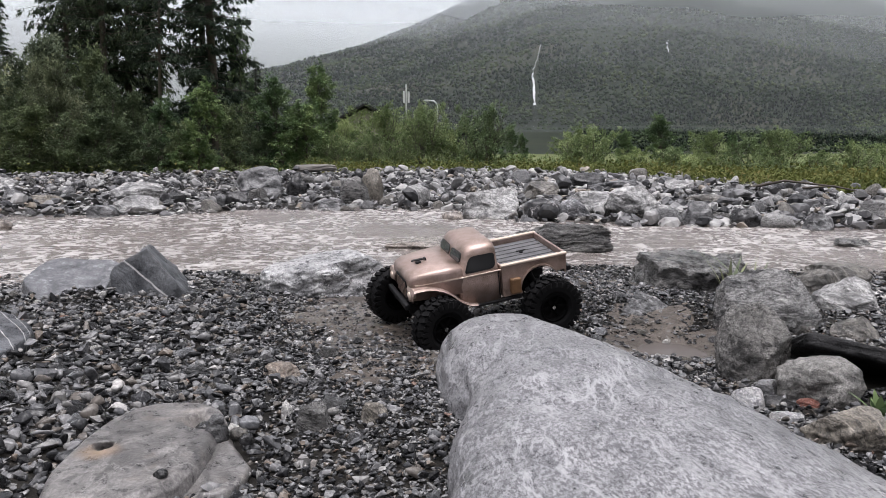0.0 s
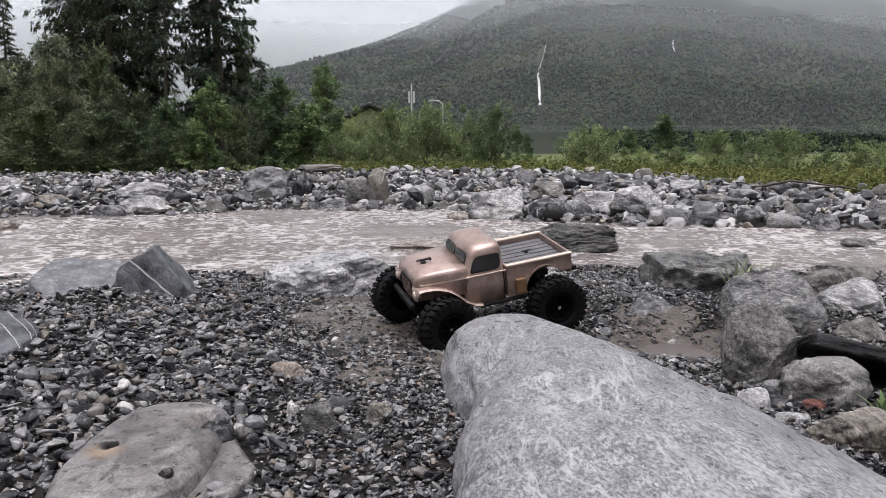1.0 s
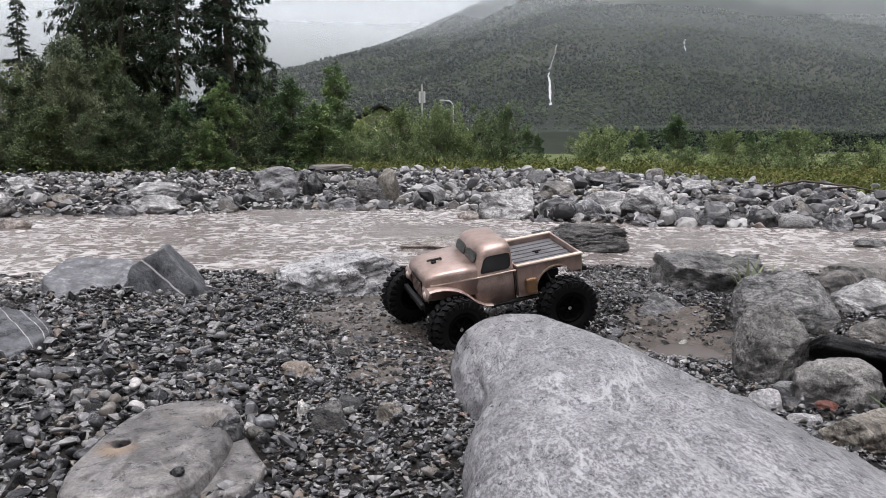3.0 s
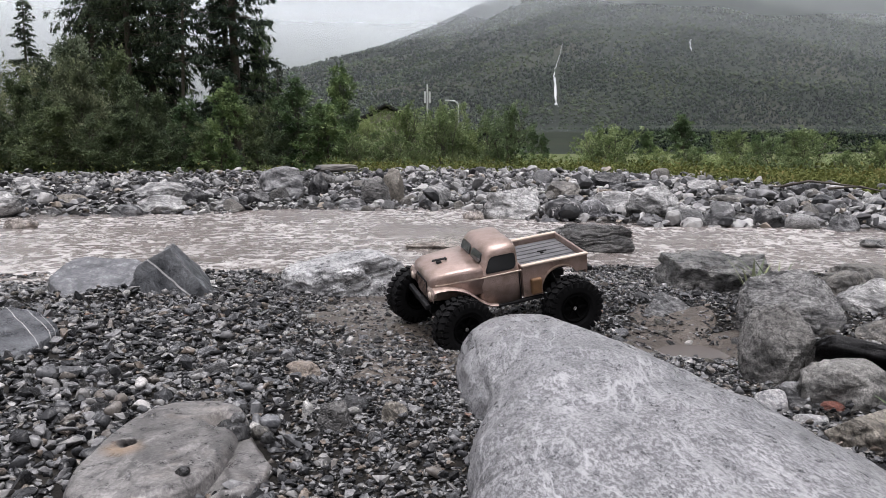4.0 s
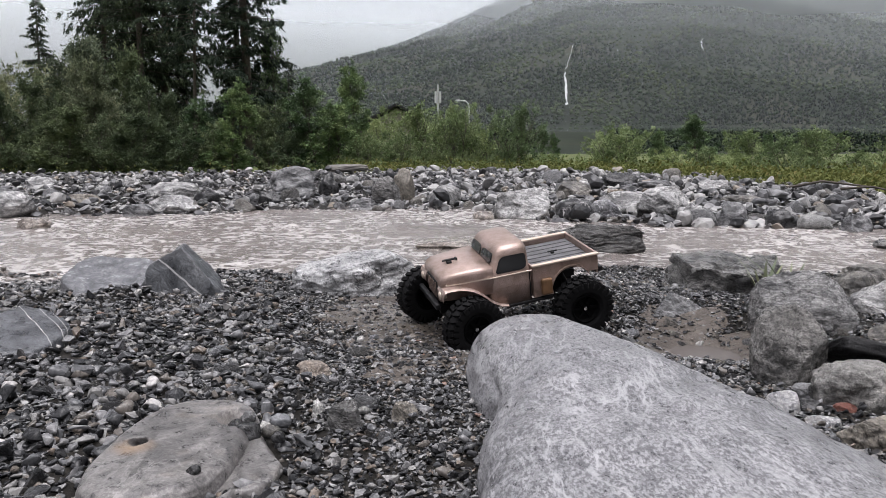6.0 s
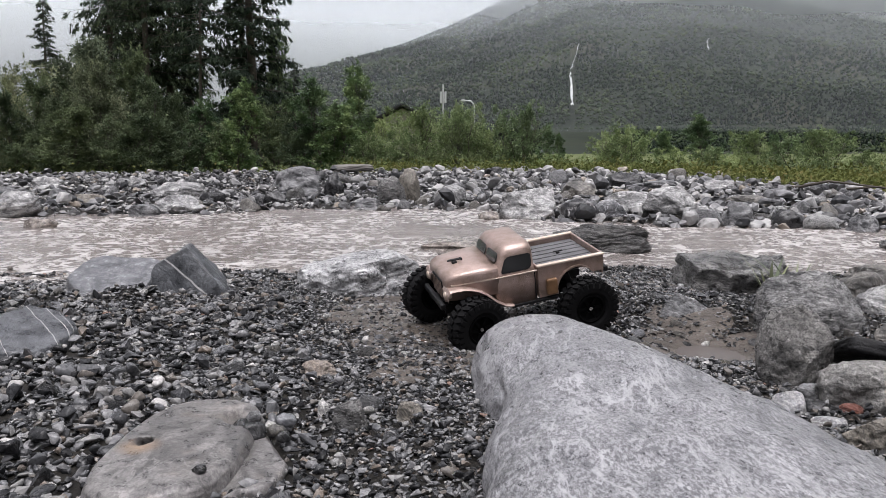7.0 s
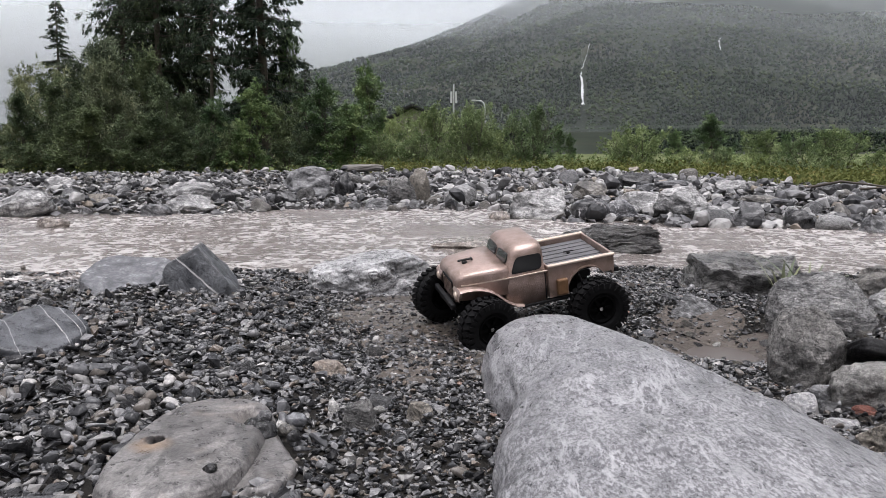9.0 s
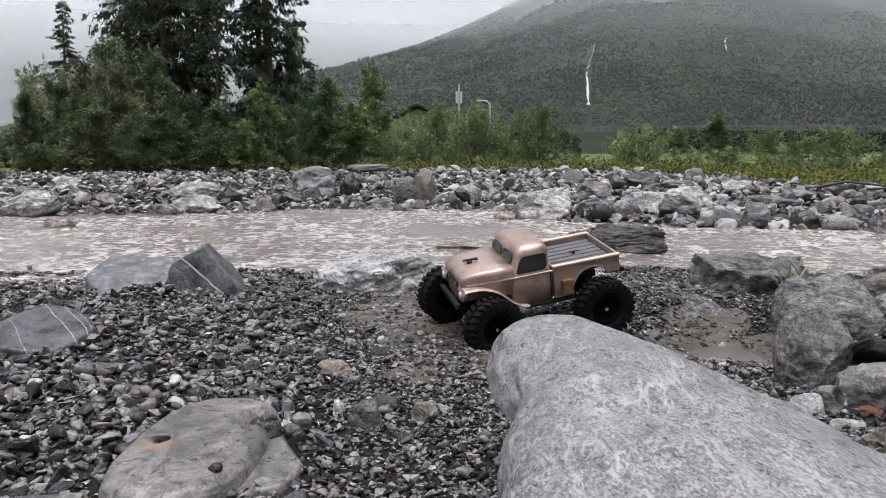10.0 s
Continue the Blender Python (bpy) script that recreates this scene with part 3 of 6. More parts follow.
# ---- the large gneiss boulder ----
def big_boulder():
    """A long smooth boulder: cross-sections along an axis from its blunt far end towards the near right."""
    rings, sides = 90, 120
    us, a = np.linspace(0, 1, rings), np.linspace(0, 2 * math.pi, sides, endpoint=False)
    U, A = np.meshgrid(us, a, indexing="ij")
    y = np.interp(U, [0, 1], [1.63, 0.50])
    cap = np.sqrt(np.clip(1 - (1 - np.clip(U / 0.16, 0, 1)) ** 2.2, 0, 1)) * np.sqrt(np.clip(1 - np.clip((U - 0.9) / 0.1, 0, 1) ** 2, 0, 1))
    left = np.interp(U, [0, 0.15, 0.33, 0.42, 0.5, 0.7, 1], [0.06, 0.034, 0.042, 0.072, 0.055, 0.032, 0.018])
    right = np.interp(U, [0, 0.15, 0.35, 0.5, 0.7, 1], [0.22, 0.30, 0.395, 0.45, 0.525, 0.59])
    high = np.interp(U, [0, 0.12, 0.35, 0.6, 1], [0.085, 0.105, 0.115, 0.115, 0.115])
    c, w = (left + right) / 2, (right - left) / 2 * cap
    ca, sa = np.cos(A), np.sin(A)
    x = c + w * np.sign(ca) * np.abs(ca) ** 0.7
    lean = np.where(ca > 0, np.clip(1 - 0.55 * ca ** 2, 0, 1), 1.0)
    z = np.where(sa > 0, high * cap * np.abs(sa) ** 0.75 * lean, -0.09 * np.abs(sa) ** 0.75)
    p = np.stack([x.ravel(), y.ravel(), z.ravel()], 1)
    m = p - np.array([0.3, 1.0, 0.0])
    m /= np.linalg.norm(m, axis=1, keepdims=True)
    p += m * (0.012 * fractal(p * 7, 3, 12) + 0.004 * fractal(p * 30, 3, 13))[:, None]
    # folds and steps in the steep left flank
    flank = smooth(0.10, 0.0, p[:, 0] - left.ravel()) * smooth(1.55, 1.40, p[:, 1])
    p[:, 0] += flank * (0.016 * np.abs(fractal(p * (16, 5, 20), 3, 14)) - 0.006)
    i, j = np.meshgrid(np.arange(rings - 1), np.arange(sides), indexing="ij")
    k = (j + 1) % sides
    f = np.stack([i * sides + j, (i + 1) * sides + j, (i + 1) * sides + k, i * sides + k], -1).reshape(-1, 4)
    ob = new("gneiss_boulder", mesh_np("gneiss_boulder", p, f, ROCK["gneiss"]))
    FOOTPRINTS.append((0.28, 0.98, 0.26, 0.62))
    return tagged(ob, "long smooth grey gneiss boulder with white veins lying on gravel", "rock")


big_boulder()


# ---- single boulders and stones ----
rock("slab_rock", -0.350, 1.025, -0.004, 0.182, 0.37, 0.043, 0, 3, ROCK["slab"], 2.8, 0, "broad flat grey-beige rock with a rusty hole sunk in gravel", 6, 0.032, planes=((0, -0.1, 1, 0.72),), dents=((-0.045, -0.024, 0.0105, 0.022, 1.5), (0.070, 0.08, 0.035, 0.03, 0.0)))
rock("slab_piece", -0.248, 0.99, -0.008, 0.085, 0.20, 0.030, 10, 64, ROCK["slab"], 4.0, 1, "flat broken piece of grey-beige rock beside its slab", 4, 0.06, planes=((0, -0.1, 1, 0.7),))
rock("pebble", -0.2935, 0.906, 0.0345, 0.019, 0.017, 0.008, 0, 65, ROCK["black"], 2.6, 1, "small wet black pebble lying on a flat rock", 3)
for dx, dy, w, seed, kind, lab in ((-0.290, 1.085, 0.030, 201, "black", "black wet stone on the edge of a flat rock"), (-0.268, 1.060, 0.036, 202, "black", "dark angular stone lying against a flat rock"), (-0.285, 1.125, 0.026, 203, "grey", "grey stone beside a flat rock"),
                                (-0.255, 1.100, 0.019, 204, "white", "white round pebble beside a flat rock"), (-0.240, 1.075, 0.026, 205, "beigegrey", "brownish stone between flat rocks"), (-0.235, 1.115, 0.030, 206, "smooth", "smooth dark grey stone in gravel"), (-0.225, 1.05, 0.022, 207, "black", "small black stone on a flat rock")):
    rock("stone", dx, dy, 0.020, w, w * 0.8, w * 0.55, 40, seed, ROCK[kind], 2.8, 2, lab, 3, sink=0.6)
rock("striped_rock", -0.925, 1.63, -0.025, 0.29, 0.26, 0.10, -20, 4, ROCK["striped"], 2.5, 1, "smooth dark grey rock with thin white veins in gravel", 5, 0.05, planes=((0.35, -0.2, 0.9, 0.62),))
rock("wet_slab", -1.035, 2.44, -0.05, 0.26, 0.30, 0.125, 0, 5, ROCK["smooth"], 4.5, 0, "flat-topped wet blue-grey rock at the water's edge", 5, 0.05, planes=((0.05, -0.42, 0.9, 0.42), (-0.7, -0.7, 0.1, 0.85)))
rock("fin_rock", -0.822, 2.50, -0.05, 0.262, 0.22, 0.172, 0, 6, ROCK["fin"], 2.6, 0, "pointed blue-grey rock crossed by a white vein", 5, 0.07, sink=0.2, planes=((0.66, 0.1, 0.74, 0.62), (-0.42, 0.0, 0.90, 0.70), (-0.97, 0.0, 0.2, 0.74), (-0.10, -0.93, 0.35, 0.62)))
rock("beige_boulder", 0.085, 2.30, -0.035, 0.345, 0.25, 0.178, 0, 8, ROCK["beige"], 2.3, 1, "rough beige boulder with a dark hollow beside the stream", 6, 0.09, sink=0.25, planes=((-0.62, -0.3, 0.72, 0.55), (0.2, -0.85, 0.5, 0.62)))
rock("ledge_rock", 0.90, 2.53, -0.07, 0.40, 0.70, 0.155, 0, 12, ROCK["darkwet"], 4.5, 1, "dark layered ledge of rock at the stream's edge", 6, 0.12, strata=0.09, planes=((0.05, -0.12, 1, 0.55), (-0.5, -0.85, -0.1, 0.75)))
# slab whose black colour also stands for the shaded hollow beneath it
rock("leaning_slab", 0.768, 1.40, 0.034, 0.21, 0.12, 0.020, -14, 15, ROCK["jet"], 8, 0, "black wet slab, shade of the hollow in its colour, leaning over rounded cobbles", 5, 0.03, lean=13, tip=-24)
rock("grey_boulder", 0.609, 1.44, -0.02, 0.131, 0.15, 0.156, 0, 14, ROCK["mottled"], 2.25, 0, "grey mottled boulder with a dark wet undercut side", 6, 0.10, sink=0.45, planes=((0.1, -0.75, 0.65, 0.84), (0.55, -0.75, -0.35, 0.68)), strata=0.03)
rock("lobed_boulder", 0.820, 1.87, -0.02, 0.235, 0.17, 0.146, 0, 13, ROCK["wetgrey"], 3.0, 0, "grey layered boulder behind a darker one on gravel", 6, 0.07, strata=0.07, sink=0.5, planes=((-0.12, -0.45, 0.9, 0.66), (0.6, -0.4, 0.6, 0.8)))
rock("veined_rock", -0.324, 2.798, -0.076, 0.470, 0.30, 0.138, 0, 3, ROCK["netted"], 2.2, 1, "low pale rock netted with dark cracks in shallow water", 6, 0.12, sink=0.5)
rock("beige_rock", 0.064, 3.530, -0.100, 0.197, 0.136, 0.086, 0, 4, ROCK["beige"], 2.6, 2, "small beige rock behind a larger boulder in the stream")
rock("washed_rock", 0.136, 4.260, -0.100, 0.621, 0.587, 0.048, 0, 5, ROCK["silt"], 2.4, 1, "pale silt-covered rock awash in the muddy stream")
rock("stream_rock", 0.737, 4.268, -0.100, 0.590, 0.315, 0.132, 4, 6, ROCK["streamdark"], 3.0, 2, "long dark layered rock standing in the muddy stream", 6, 0.15, strata=0.10)
rock("round_cobble", 0.660, 1.294, -0.004, 0.138, 0.113, 0.073, 0, 7, ROCK["speckled"], 2.4, 1, "rounded speckled grey cobble under a black slab", 5, 0.12, sink=0.5)
rock("back_boulder", 1.485, 2.848, -0.077, 0.239, 0.186, 0.088, 0, 8, ROCK["beigegrey"], 2.6, 2, "brownish grey boulder beside the stream", 6, 0.12, sink=0.5)
rock("back_boulder", 1.107, 2.05, -0.012, 0.170, 0.140, 0.092, 0, 9, ROCK["pale"], 2.6, 2, "pale grey boulder with white streaks among cobbles", 5, 0.12, sink=0.5, strata=0.04)
rock("small_boulder", 0.948, 1.713, 0.000, 0.101, 0.080, 0.046, 0, 10, ROCK["beigegrey"], 2.6, 2, "brown-grey rock wedged between larger boulders")
rock("tan_boulder", 1.176, 2.36, -0.03, 0.125, 0.13, 0.088, 10, 58, ROCK["beigegrey"], 2.8, 2, "tan-grey boulder between others at the stream", 5, 0.12, sink=0.5)
rock("white_cobble", 0.520, 1.241, -0.001, 0.054, 0.048, 0.035, 0, 11, ROCK["marble2"], 2.4, 1, "white cobble with grey veins on wet gravel")
rock("grey_cobble", 0.584, 1.311, -0.002, 0.048, 0.043, 0.028, 0, 12, ROCK["grey"], 2.4, 1, "smooth mid-grey cobble beside a white one", strata=0.04)
rock("dark_cobble", 0.576, 1.250, -0.002, 0.067, 0.052, 0.019, 10, 13, ROCK["black"], 2.6, 2, "dark wet angular stone among cobbles")
rock("red_stone", 0.623, 1.251, -0.003, 0.040, 0.018, 0.013, 15, 14, ROCK["red"], 3.4, 2, "reddish brown brick-like stone among cobbles")
rock("white_cobble", 0.554, 1.175, -0.001, 0.054, 0.037, 0.016, 0, 15, ROCK["marble2"], 2.4, 1, "flattened white cobble with grey stripes")
rock("beige_cobble", 0.601, 1.083, -0.000, 0.133, 0.090, 0.049, 0, 16, ROCK["beige"], 2.8, 2, "long beige cobble beside the gneiss boulder", 5, 0.12, sink=0.5)
rock("wedge_stone", -0.148, 1.146, 0.004, 0.064, 0.050, 0.039, 0, 17, ROCK["darkwet"], 3.0, 4, "dark slate wedge-shaped stone lying in gravel")
rock("brown_stone", -0.062, 1.181, 0.005, 0.046, 0.037, 0.027, 0, 18, ROCK["beige"], 2.6, 3, "brownish rough stone lying in gravel")
rock("white_stone", -0.199, 1.207, 0.002, 0.023, 0.016, 0.027, 0, 19, ROCK["white"], 2.6, 4, "upright white angular stone in gravel")
rock("dark_wedge", 0.044, 1.819, -0.038, 0.038, 0.027, 0.034, 0, 20, ROCK["black"], 2.6, 4, "dark upright chip of stone against the boulder")
rock("flat_stone", 0.585, 2.077, -0.017, 0.124, 0.097, 0.060, 20, 21, ROCK["grey"], 3.0, 4, "flat grey stone half sunk in fine gravel", 5, 0.12, sink=0.5, strata=0.04)
rock("tan_stone", -0.245, 1.462, -0.004, 0.072, 0.064, 0.025, 0, 22, ROCK["tan"], 2.6, 2, "flat tan stone flush with the gravel")
rock("round_boulder", -1.625, 8.729, -0.081, 0.530, 0.416, 0.338, 0, 23, ROCK["grey"], 2.7, 2, "large rounded grey boulder with a dark wet foot", sink=0.75, strata=0.04)
rock("dark_boulder", -1.249, 8.570, -0.071, 0.230, 0.205, 0.272, 0, 24, ROCK["black"], 2.7, 3, "dark wet boulder beside a large rounded one", 4, 0.12, sink=0.75)
rock("bank_boulder", -0.577, 7.848, -0.098, 0.320, 0.283, 0.279, 20, 25, ROCK["darkwet"], 2.6, 3, "grey boulder with a wet black flank at the shore", sink=0.75, strata=0.04)
rock("upright_boulder", -0.422, 8.150, -0.086, 0.270, 0.214, 0.336, -12, 26, ROCK["beige"], 3.4, 3, "upright brownish boulder leaning at the shore", 4, 0.12, sink=0.75)
rock("flat_rock", -0.760, 7.316, -0.100, 0.308, 0.243, 0.094, 0, 27, ROCK["grey"], 2.8, 3, "flat grey rock at the water's edge", strata=0.04)
rock("pale_boulder", 0.541, 6.334, -0.100, 0.521, 0.406, 0.232, -6, 28, ROCK["pale"], 3.2, 4, "large pale grey angular boulder at the shore", sink=0.75, strata=0.04)
rock("bank_boulder", 1.233, 8.295, -0.069, 0.418, 0.369, 0.185, 0, 29, ROCK["beigegrey"], 2.6, 2, "rounded brownish grey boulder on the bank", sink=0.75)
rock("dark_boulder", 0.937, 6.058, -0.100, 0.289, 0.228, 0.164, 0, 30, ROCK["marbledark"], 3.0, 3, "black boulder with a white vein at the shore", 4, 0.12, sink=0.75, strata=0.04)
rock("veined_boulder", 1.165, 6.102, -0.100, 0.270, 0.213, 0.157, 0, 31, ROCK["marble"], 2.8, 3, "black and white veined boulder at the shore", 4, 0.12, sink=0.75)
rock("bank_boulder", 1.383, 6.432, -0.093, 0.400, 0.314, 0.194, 0, 32, ROCK["pale"], 2.6, 2, "pale streaked boulder on the bank", sink=0.75, strata=0.04)
rock("round_boulder", 1.703, 6.334, -0.088, 0.482, 0.376, 0.233, 0, 33, ROCK["pale"], 2.6, 2, "large rounded grey boulder on the cobble bank", sink=0.75, strata=0.04)
rock("dark_boulder", 2.021, 9.625, -0.021, 0.477, 0.376, 0.185, 0, 34, ROCK["black"], 2.8, 2, "dark angular boulder on the cobble bank", sink=0.75)
rock("bank_boulder", 1.797, 5.992, -0.096, 0.245, 0.193, 0.110, 0, 35, ROCK["pale"], 2.8, 3, "pale grey rock at the water's edge", 4, 0.12, sink=0.75, strata=0.04)
rock("bank_boulder", 1.948, 5.664, -0.100, 0.243, 0.168, 0.163, 25, 36, ROCK["grey"], 2.8, 4, "angular grey rock with a black shaded face", 4, 0.12, sink=0.75, strata=0.04)
rock("dark_boulder", 2.262, 5.542, -0.100, 0.234, 0.185, 0.124, 10, 37, ROCK["black"], 2.5, 1, "smooth black wet boulder at the shore")
rock("bank_boulder", 2.574, 7.157, -0.082, 0.395, 0.311, 0.115, 0, 38, ROCK["beigegrey"], 2.8, 2, "flat brownish boulder on the cobble bank", sink=0.75)
rock("pale_boulder", -2.785, 8.216, -0.074, 0.595, 0.408, 0.183, 8, 39, ROCK["pale"], 2.8, 2, "pale flat boulder at the far shore", sink=0.75, strata=0.04)
rock("pale_boulder", -2.312, 6.893, -0.100, 0.462, 0.362, 0.146, 0, 40, ROCK["pale"], 2.6, 3, "pale rock standing in shallow water", sink=0.75, strata=0.04)
rock("flat_rock", -3.508, 7.839, -0.098, 0.352, 0.277, 0.106, 0, 41, ROCK["beige"], 2.8, 2, "flat beige rock at the far shore")
rock("pale_boulder", -4.641, 9.316, -0.066, 0.372, 0.294, 0.192, 0, 42, ROCK["pale"], 2.8, 3, "pale boulder among cobbles on the bank", sink=0.75, strata=0.04)
rock("pale_boulder", -3.517, 6.431, -0.100, 0.489, 0.382, 0.201, 0, 43, ROCK["pale"], 2.6, 2, "large pale streaked boulder in the stream", sink=0.75, strata=0.04)
rock("dark_boulder", -1.673, 7.707, -0.092, 0.239, 0.190, 0.133, 0, 44, ROCK["black"], 2.8, 2, "small black wet boulder at the shore", 4, 0.12, sink=0.75)
rock("bank_boulder", -1.855, 7.700, -0.092, 0.181, 0.143, 0.113, 0, 45, ROCK["grey"], 2.8, 2, "small grey boulder at the shore", 4, 0.12, strata=0.04)
rock("flat_rock", -2.462, 6.470, -0.100, 0.255, 0.201, 0.092, 0, 46, ROCK["grey"], 3.0, 3, "flat grey rock in shallow water", 4, 0.12, strata=0.04)
rock("bank_boulder", 2.136, 8.834, -0.033, 0.548, 0.430, 0.143, 0, 47, ROCK["grey"], 2.8, 2, "grey boulder half buried in the cobble bank", sink=0.75, strata=0.04)
rock("bank_boulder", 2.591, 5.223, -0.100, 0.217, 0.171, 0.113, 0, 48, ROCK["grey"], 2.8, 3, "grey rock at the water's edge", strata=0.04)
rock("bank_boulder", 2.904, 8.901, -0.038, 0.399, 0.314, 0.147, 0, 49, ROCK["pale"], 2.8, 3, "pale angular rock on the cobble bank", sink=0.75, strata=0.04)
rock("silt_rock", 0.273, 6.125, -0.100, 0.182, 0.144, 0.063, 0, 50, ROCK["silt"], 2.6, 1, "small silt-coated rock awash at the shore", 4, 0.12)
rock("flat_rock", -2.769, 5.421, -0.100, 0.236, 0.187, 0.068, 0, 51, ROCK["silt"], 2.6, 2, "low rock awash in the stream")
rock("ledge_rock", 2.367, 4.393, -0.100, 0.244, 0.192, 0.031, 0, 52, ROCK["darkwet"], 2.8, 2, "low dark rock awash in the stream", strata=0.04)


# ---- loose stones ----
rng = np.random.default_rng(11)
CHIPS = [hull_template(rng, 9, 3.4) for _ in range(60)]
SMOOTH_CHIPS = [hull_template(rng, 10, 2.6) for _ in range(50)]
SOFT_CHIPS = [worn_template(rng, 10, 0.075) for _ in range(40)]
WORN_CHIPS = [worn_template(rng, 11, 0.10) for _ in range(30)]
ROUNDS = []
for k in range(24):
    rv, rf = stone_shape(2, 100 + k, 3.0, 4, 0.10, 2)
    ROUNDS.append((rv * 0.5, rf))


def clear_of_rocks(x, y, k=0.8):
    ok = np.ones(len(x), bool)
    for fx, fy, a, b in FOOTPRINTS:
        ok &= ((x - fx) / (a * k)) ** 2 + ((y - fy) / (b * k)) ** 2 > 1
    return ok


def gravel_bed(count, y0, y1, median, spreading, low, high, tilt=0.5, flatness=0.42, lift=0.6):
    """Places, turns and sizes of loose stones on the ground between two distances."""
    y = np.sqrt(rng.uniform(y0 ** 2, y1 ** 2, count))
    x = rng.uniform(-0.63, 0.61, count) * y
    s = np.clip(median * np.exp(rng.normal(0, spreading, count)), low, high)
    keep = clear_of_rocks(x, y)
    x, y, s = x[keep], y[keep], s[keep]
    size = np.stack([s, s * rng.uniform(0.55, 0.9, len(s)), s * rng.uniform(0.25, flatness + 0.15, len(s))], 1)
    pos = np.stack([x, y, ground_z(x, y) + size[:, 2] * rng.uniform(0.0, lift, len(s))], 1)
    return pos, rot_matrices(len(s), rng, tilt), size


pos, rot, size = gravel_bed(64000, 0.88, 3.55, 0.0155, 0.42, 0.007, 0.046, 0.6, 0.5, 0.85)
keep = pos[:, 2] > WATER - 0.012
keep &= ~((ground_z(pos[:, 0], pos[:, 1]) < -0.056) & (pos[:, 1] < 2.15) & (np.abs(pos[:, 0] - 0.56) < 0.3))
silty = 0.80 * np.exp(-((pos[:, 0] - 0.58) / 0.13) ** 2 - ((pos[:, 1] - 1.82) / 0.20) ** 2)
silty = np.maximum(silty, 0.72 * np.exp(-((pos[:, 0] + 0.15) / 0.17) ** 2 - ((pos[:, 1] - 2.28) / 0.34) ** 2))
keep &= rng.uniform(size=len(pos)) > silty
size[(silty > 0.12)] *= 0.78
fine = (np.abs(pos[:, 0] / pos[:, 1]) < 0.6) & (pos[:, 1] > 2.0)
size[fine] *= 0.9
finer = np.interp(pos[:, 0] / pos[:, 1], [-0.26, -0.10], [1.08, 0.64])
size *= np.where(pos[:, 1] < 1.9, finer, np.maximum(finer, 0.8))[:, None]
soft_ones = rng.uniform(size=len(pos)) < 0.45
for near, worn, chips in ((True, False, SOFT_CHIPS), (True, True, WORN_CHIPS), (False, False, CHIPS), (False, True, SMOOTH_CHIPS)):
    k = keep & ((pos[:, 1] < 1.45) == near) & (soft_ones == worn)
    gravel = new("gravel", scatter_mesh("gravel", chips, pos[k], rot[k], size[k] * ((0.98, 0.98, 1.1) if near else (1.0, 1.0, 1.0)), GRAVEL, rng, not worn))
    tagged(gravel, "dark wet rounded pebbles among slate gravel" if worn else "dark wet angular slate gravel with scattered white pebbles", "gravel", kind="stuff")

pos, rot, size = gravel_bed(26000, 5.2, 15.2, 0.062, 0.45, 0.026, 0.2, 0.8, 0.6, 0.95)
u = pos[:, 0] / pos[:, 1]
keep = (pos[:, 1] > np.interp(u, *FAR_SHORE) - 0.15) & (pos[:, 1] < np.interp(u, *CREST) + 1.2)
left = u < -0.05
size[left] *= (0.8, 0.8, 0.66)
round_ones = rng.uniform(size=len(pos)) < 0.40
small = size[:, 0] < 0.095
big = size[:, 0] > 0.088
rounded_stones = round_ones & ~small
for angular, pick, shapes in ((False, rounded_stones, ROUNDS), (True, ~rounded_stones & big, WORN_CHIPS), (True, ~rounded_stones & ~big, CHIPS)):
    k = keep & pick
    cobbles = new("bank_cobbles", scatter_mesh("bank_cobbles", shapes, pos[k], rot[k], size[k], COBBLE, rng))
    tagged(cobbles, "grey angular stones heaped on the far bank" if angular else "grey river cobbles heaped on the far bank", "cobbles", kind="stuff")


# a denser layer of small chips where the gravel is finer
fpos, frot, fsize = gravel_bed(26000, 0.88, 1.95, 0.0105, 0.30, 0.006, 0.018, 0.6, 0.5, 1.0)
k = (fpos[:, 0] / fpos[:, 1] > -0.19 + 0.07 * rng.normal(size=len(fpos))) & (fpos[:, 0] < 0.6) & (ground_z(fpos[:, 0], fpos[:, 1]) > -0.05)
fine_gravel = new("gravel", scatter_mesh("gravel", CHIPS[:20] + SMOOTH_CHIPS, fpos[k], frot[k], fsize[k], GRAVEL, rng))
tagged(fine_gravel, "fine dark slate chips between larger gravel", "gravel", kind="stuff")
# fine grit strewn over the silt
gy_ = rng.uniform(1.45, 2.55, 9000)
gx_ = np.where(rng.uniform(size=9000) < 0.65, 0.57 + rng.normal(0, 0.12, 9000), -0.08 + rng.normal(0, 0.14, 9000))
k = clear_of_rocks(gx_, gy_) & (ground_z(gx_, gy_) > -0.056)
gx_, gy_ = gx_[k], gy_[k]
gs = np.clip(0.0085 * np.exp(rng.normal(0, 0.4, len(gx_))), 0.004, 0.022)
grit = new("grit", scatter_mesh("grit", CHIPS, np.stack([gx_, gy_, ground_z(gx_, gy_) + 0.008 + gs * 0.1], 1), rot_matrices(len(gx_), rng, 0.5), np.stack([gs, gs * 0.75, gs * 0.45], 1), GRAVEL, rng))
tagged(grit, "fine dark grit strewn over wet brown silt", "grit", kind="stuff")


# the same gravel and cobbles go on to both sides and behind, more thinly
ox, oy = rng.uniform(-4.5, 4.5, 34000), rng.uniform(-3.0, 3.5, 34000)
out = (np.abs(ox) > 0.575 * np.maximum(oy, 0.0)) | (oy < 0.9)
out &= (ground_z(ox, oy) > WATER) & clear_of_rocks(ox, oy)
ox, oy = ox[out], oy[out]
os_ = np.clip(0.040 * np.exp(rng.normal(0, 0.35, len(ox))), 0.015, 0.09)
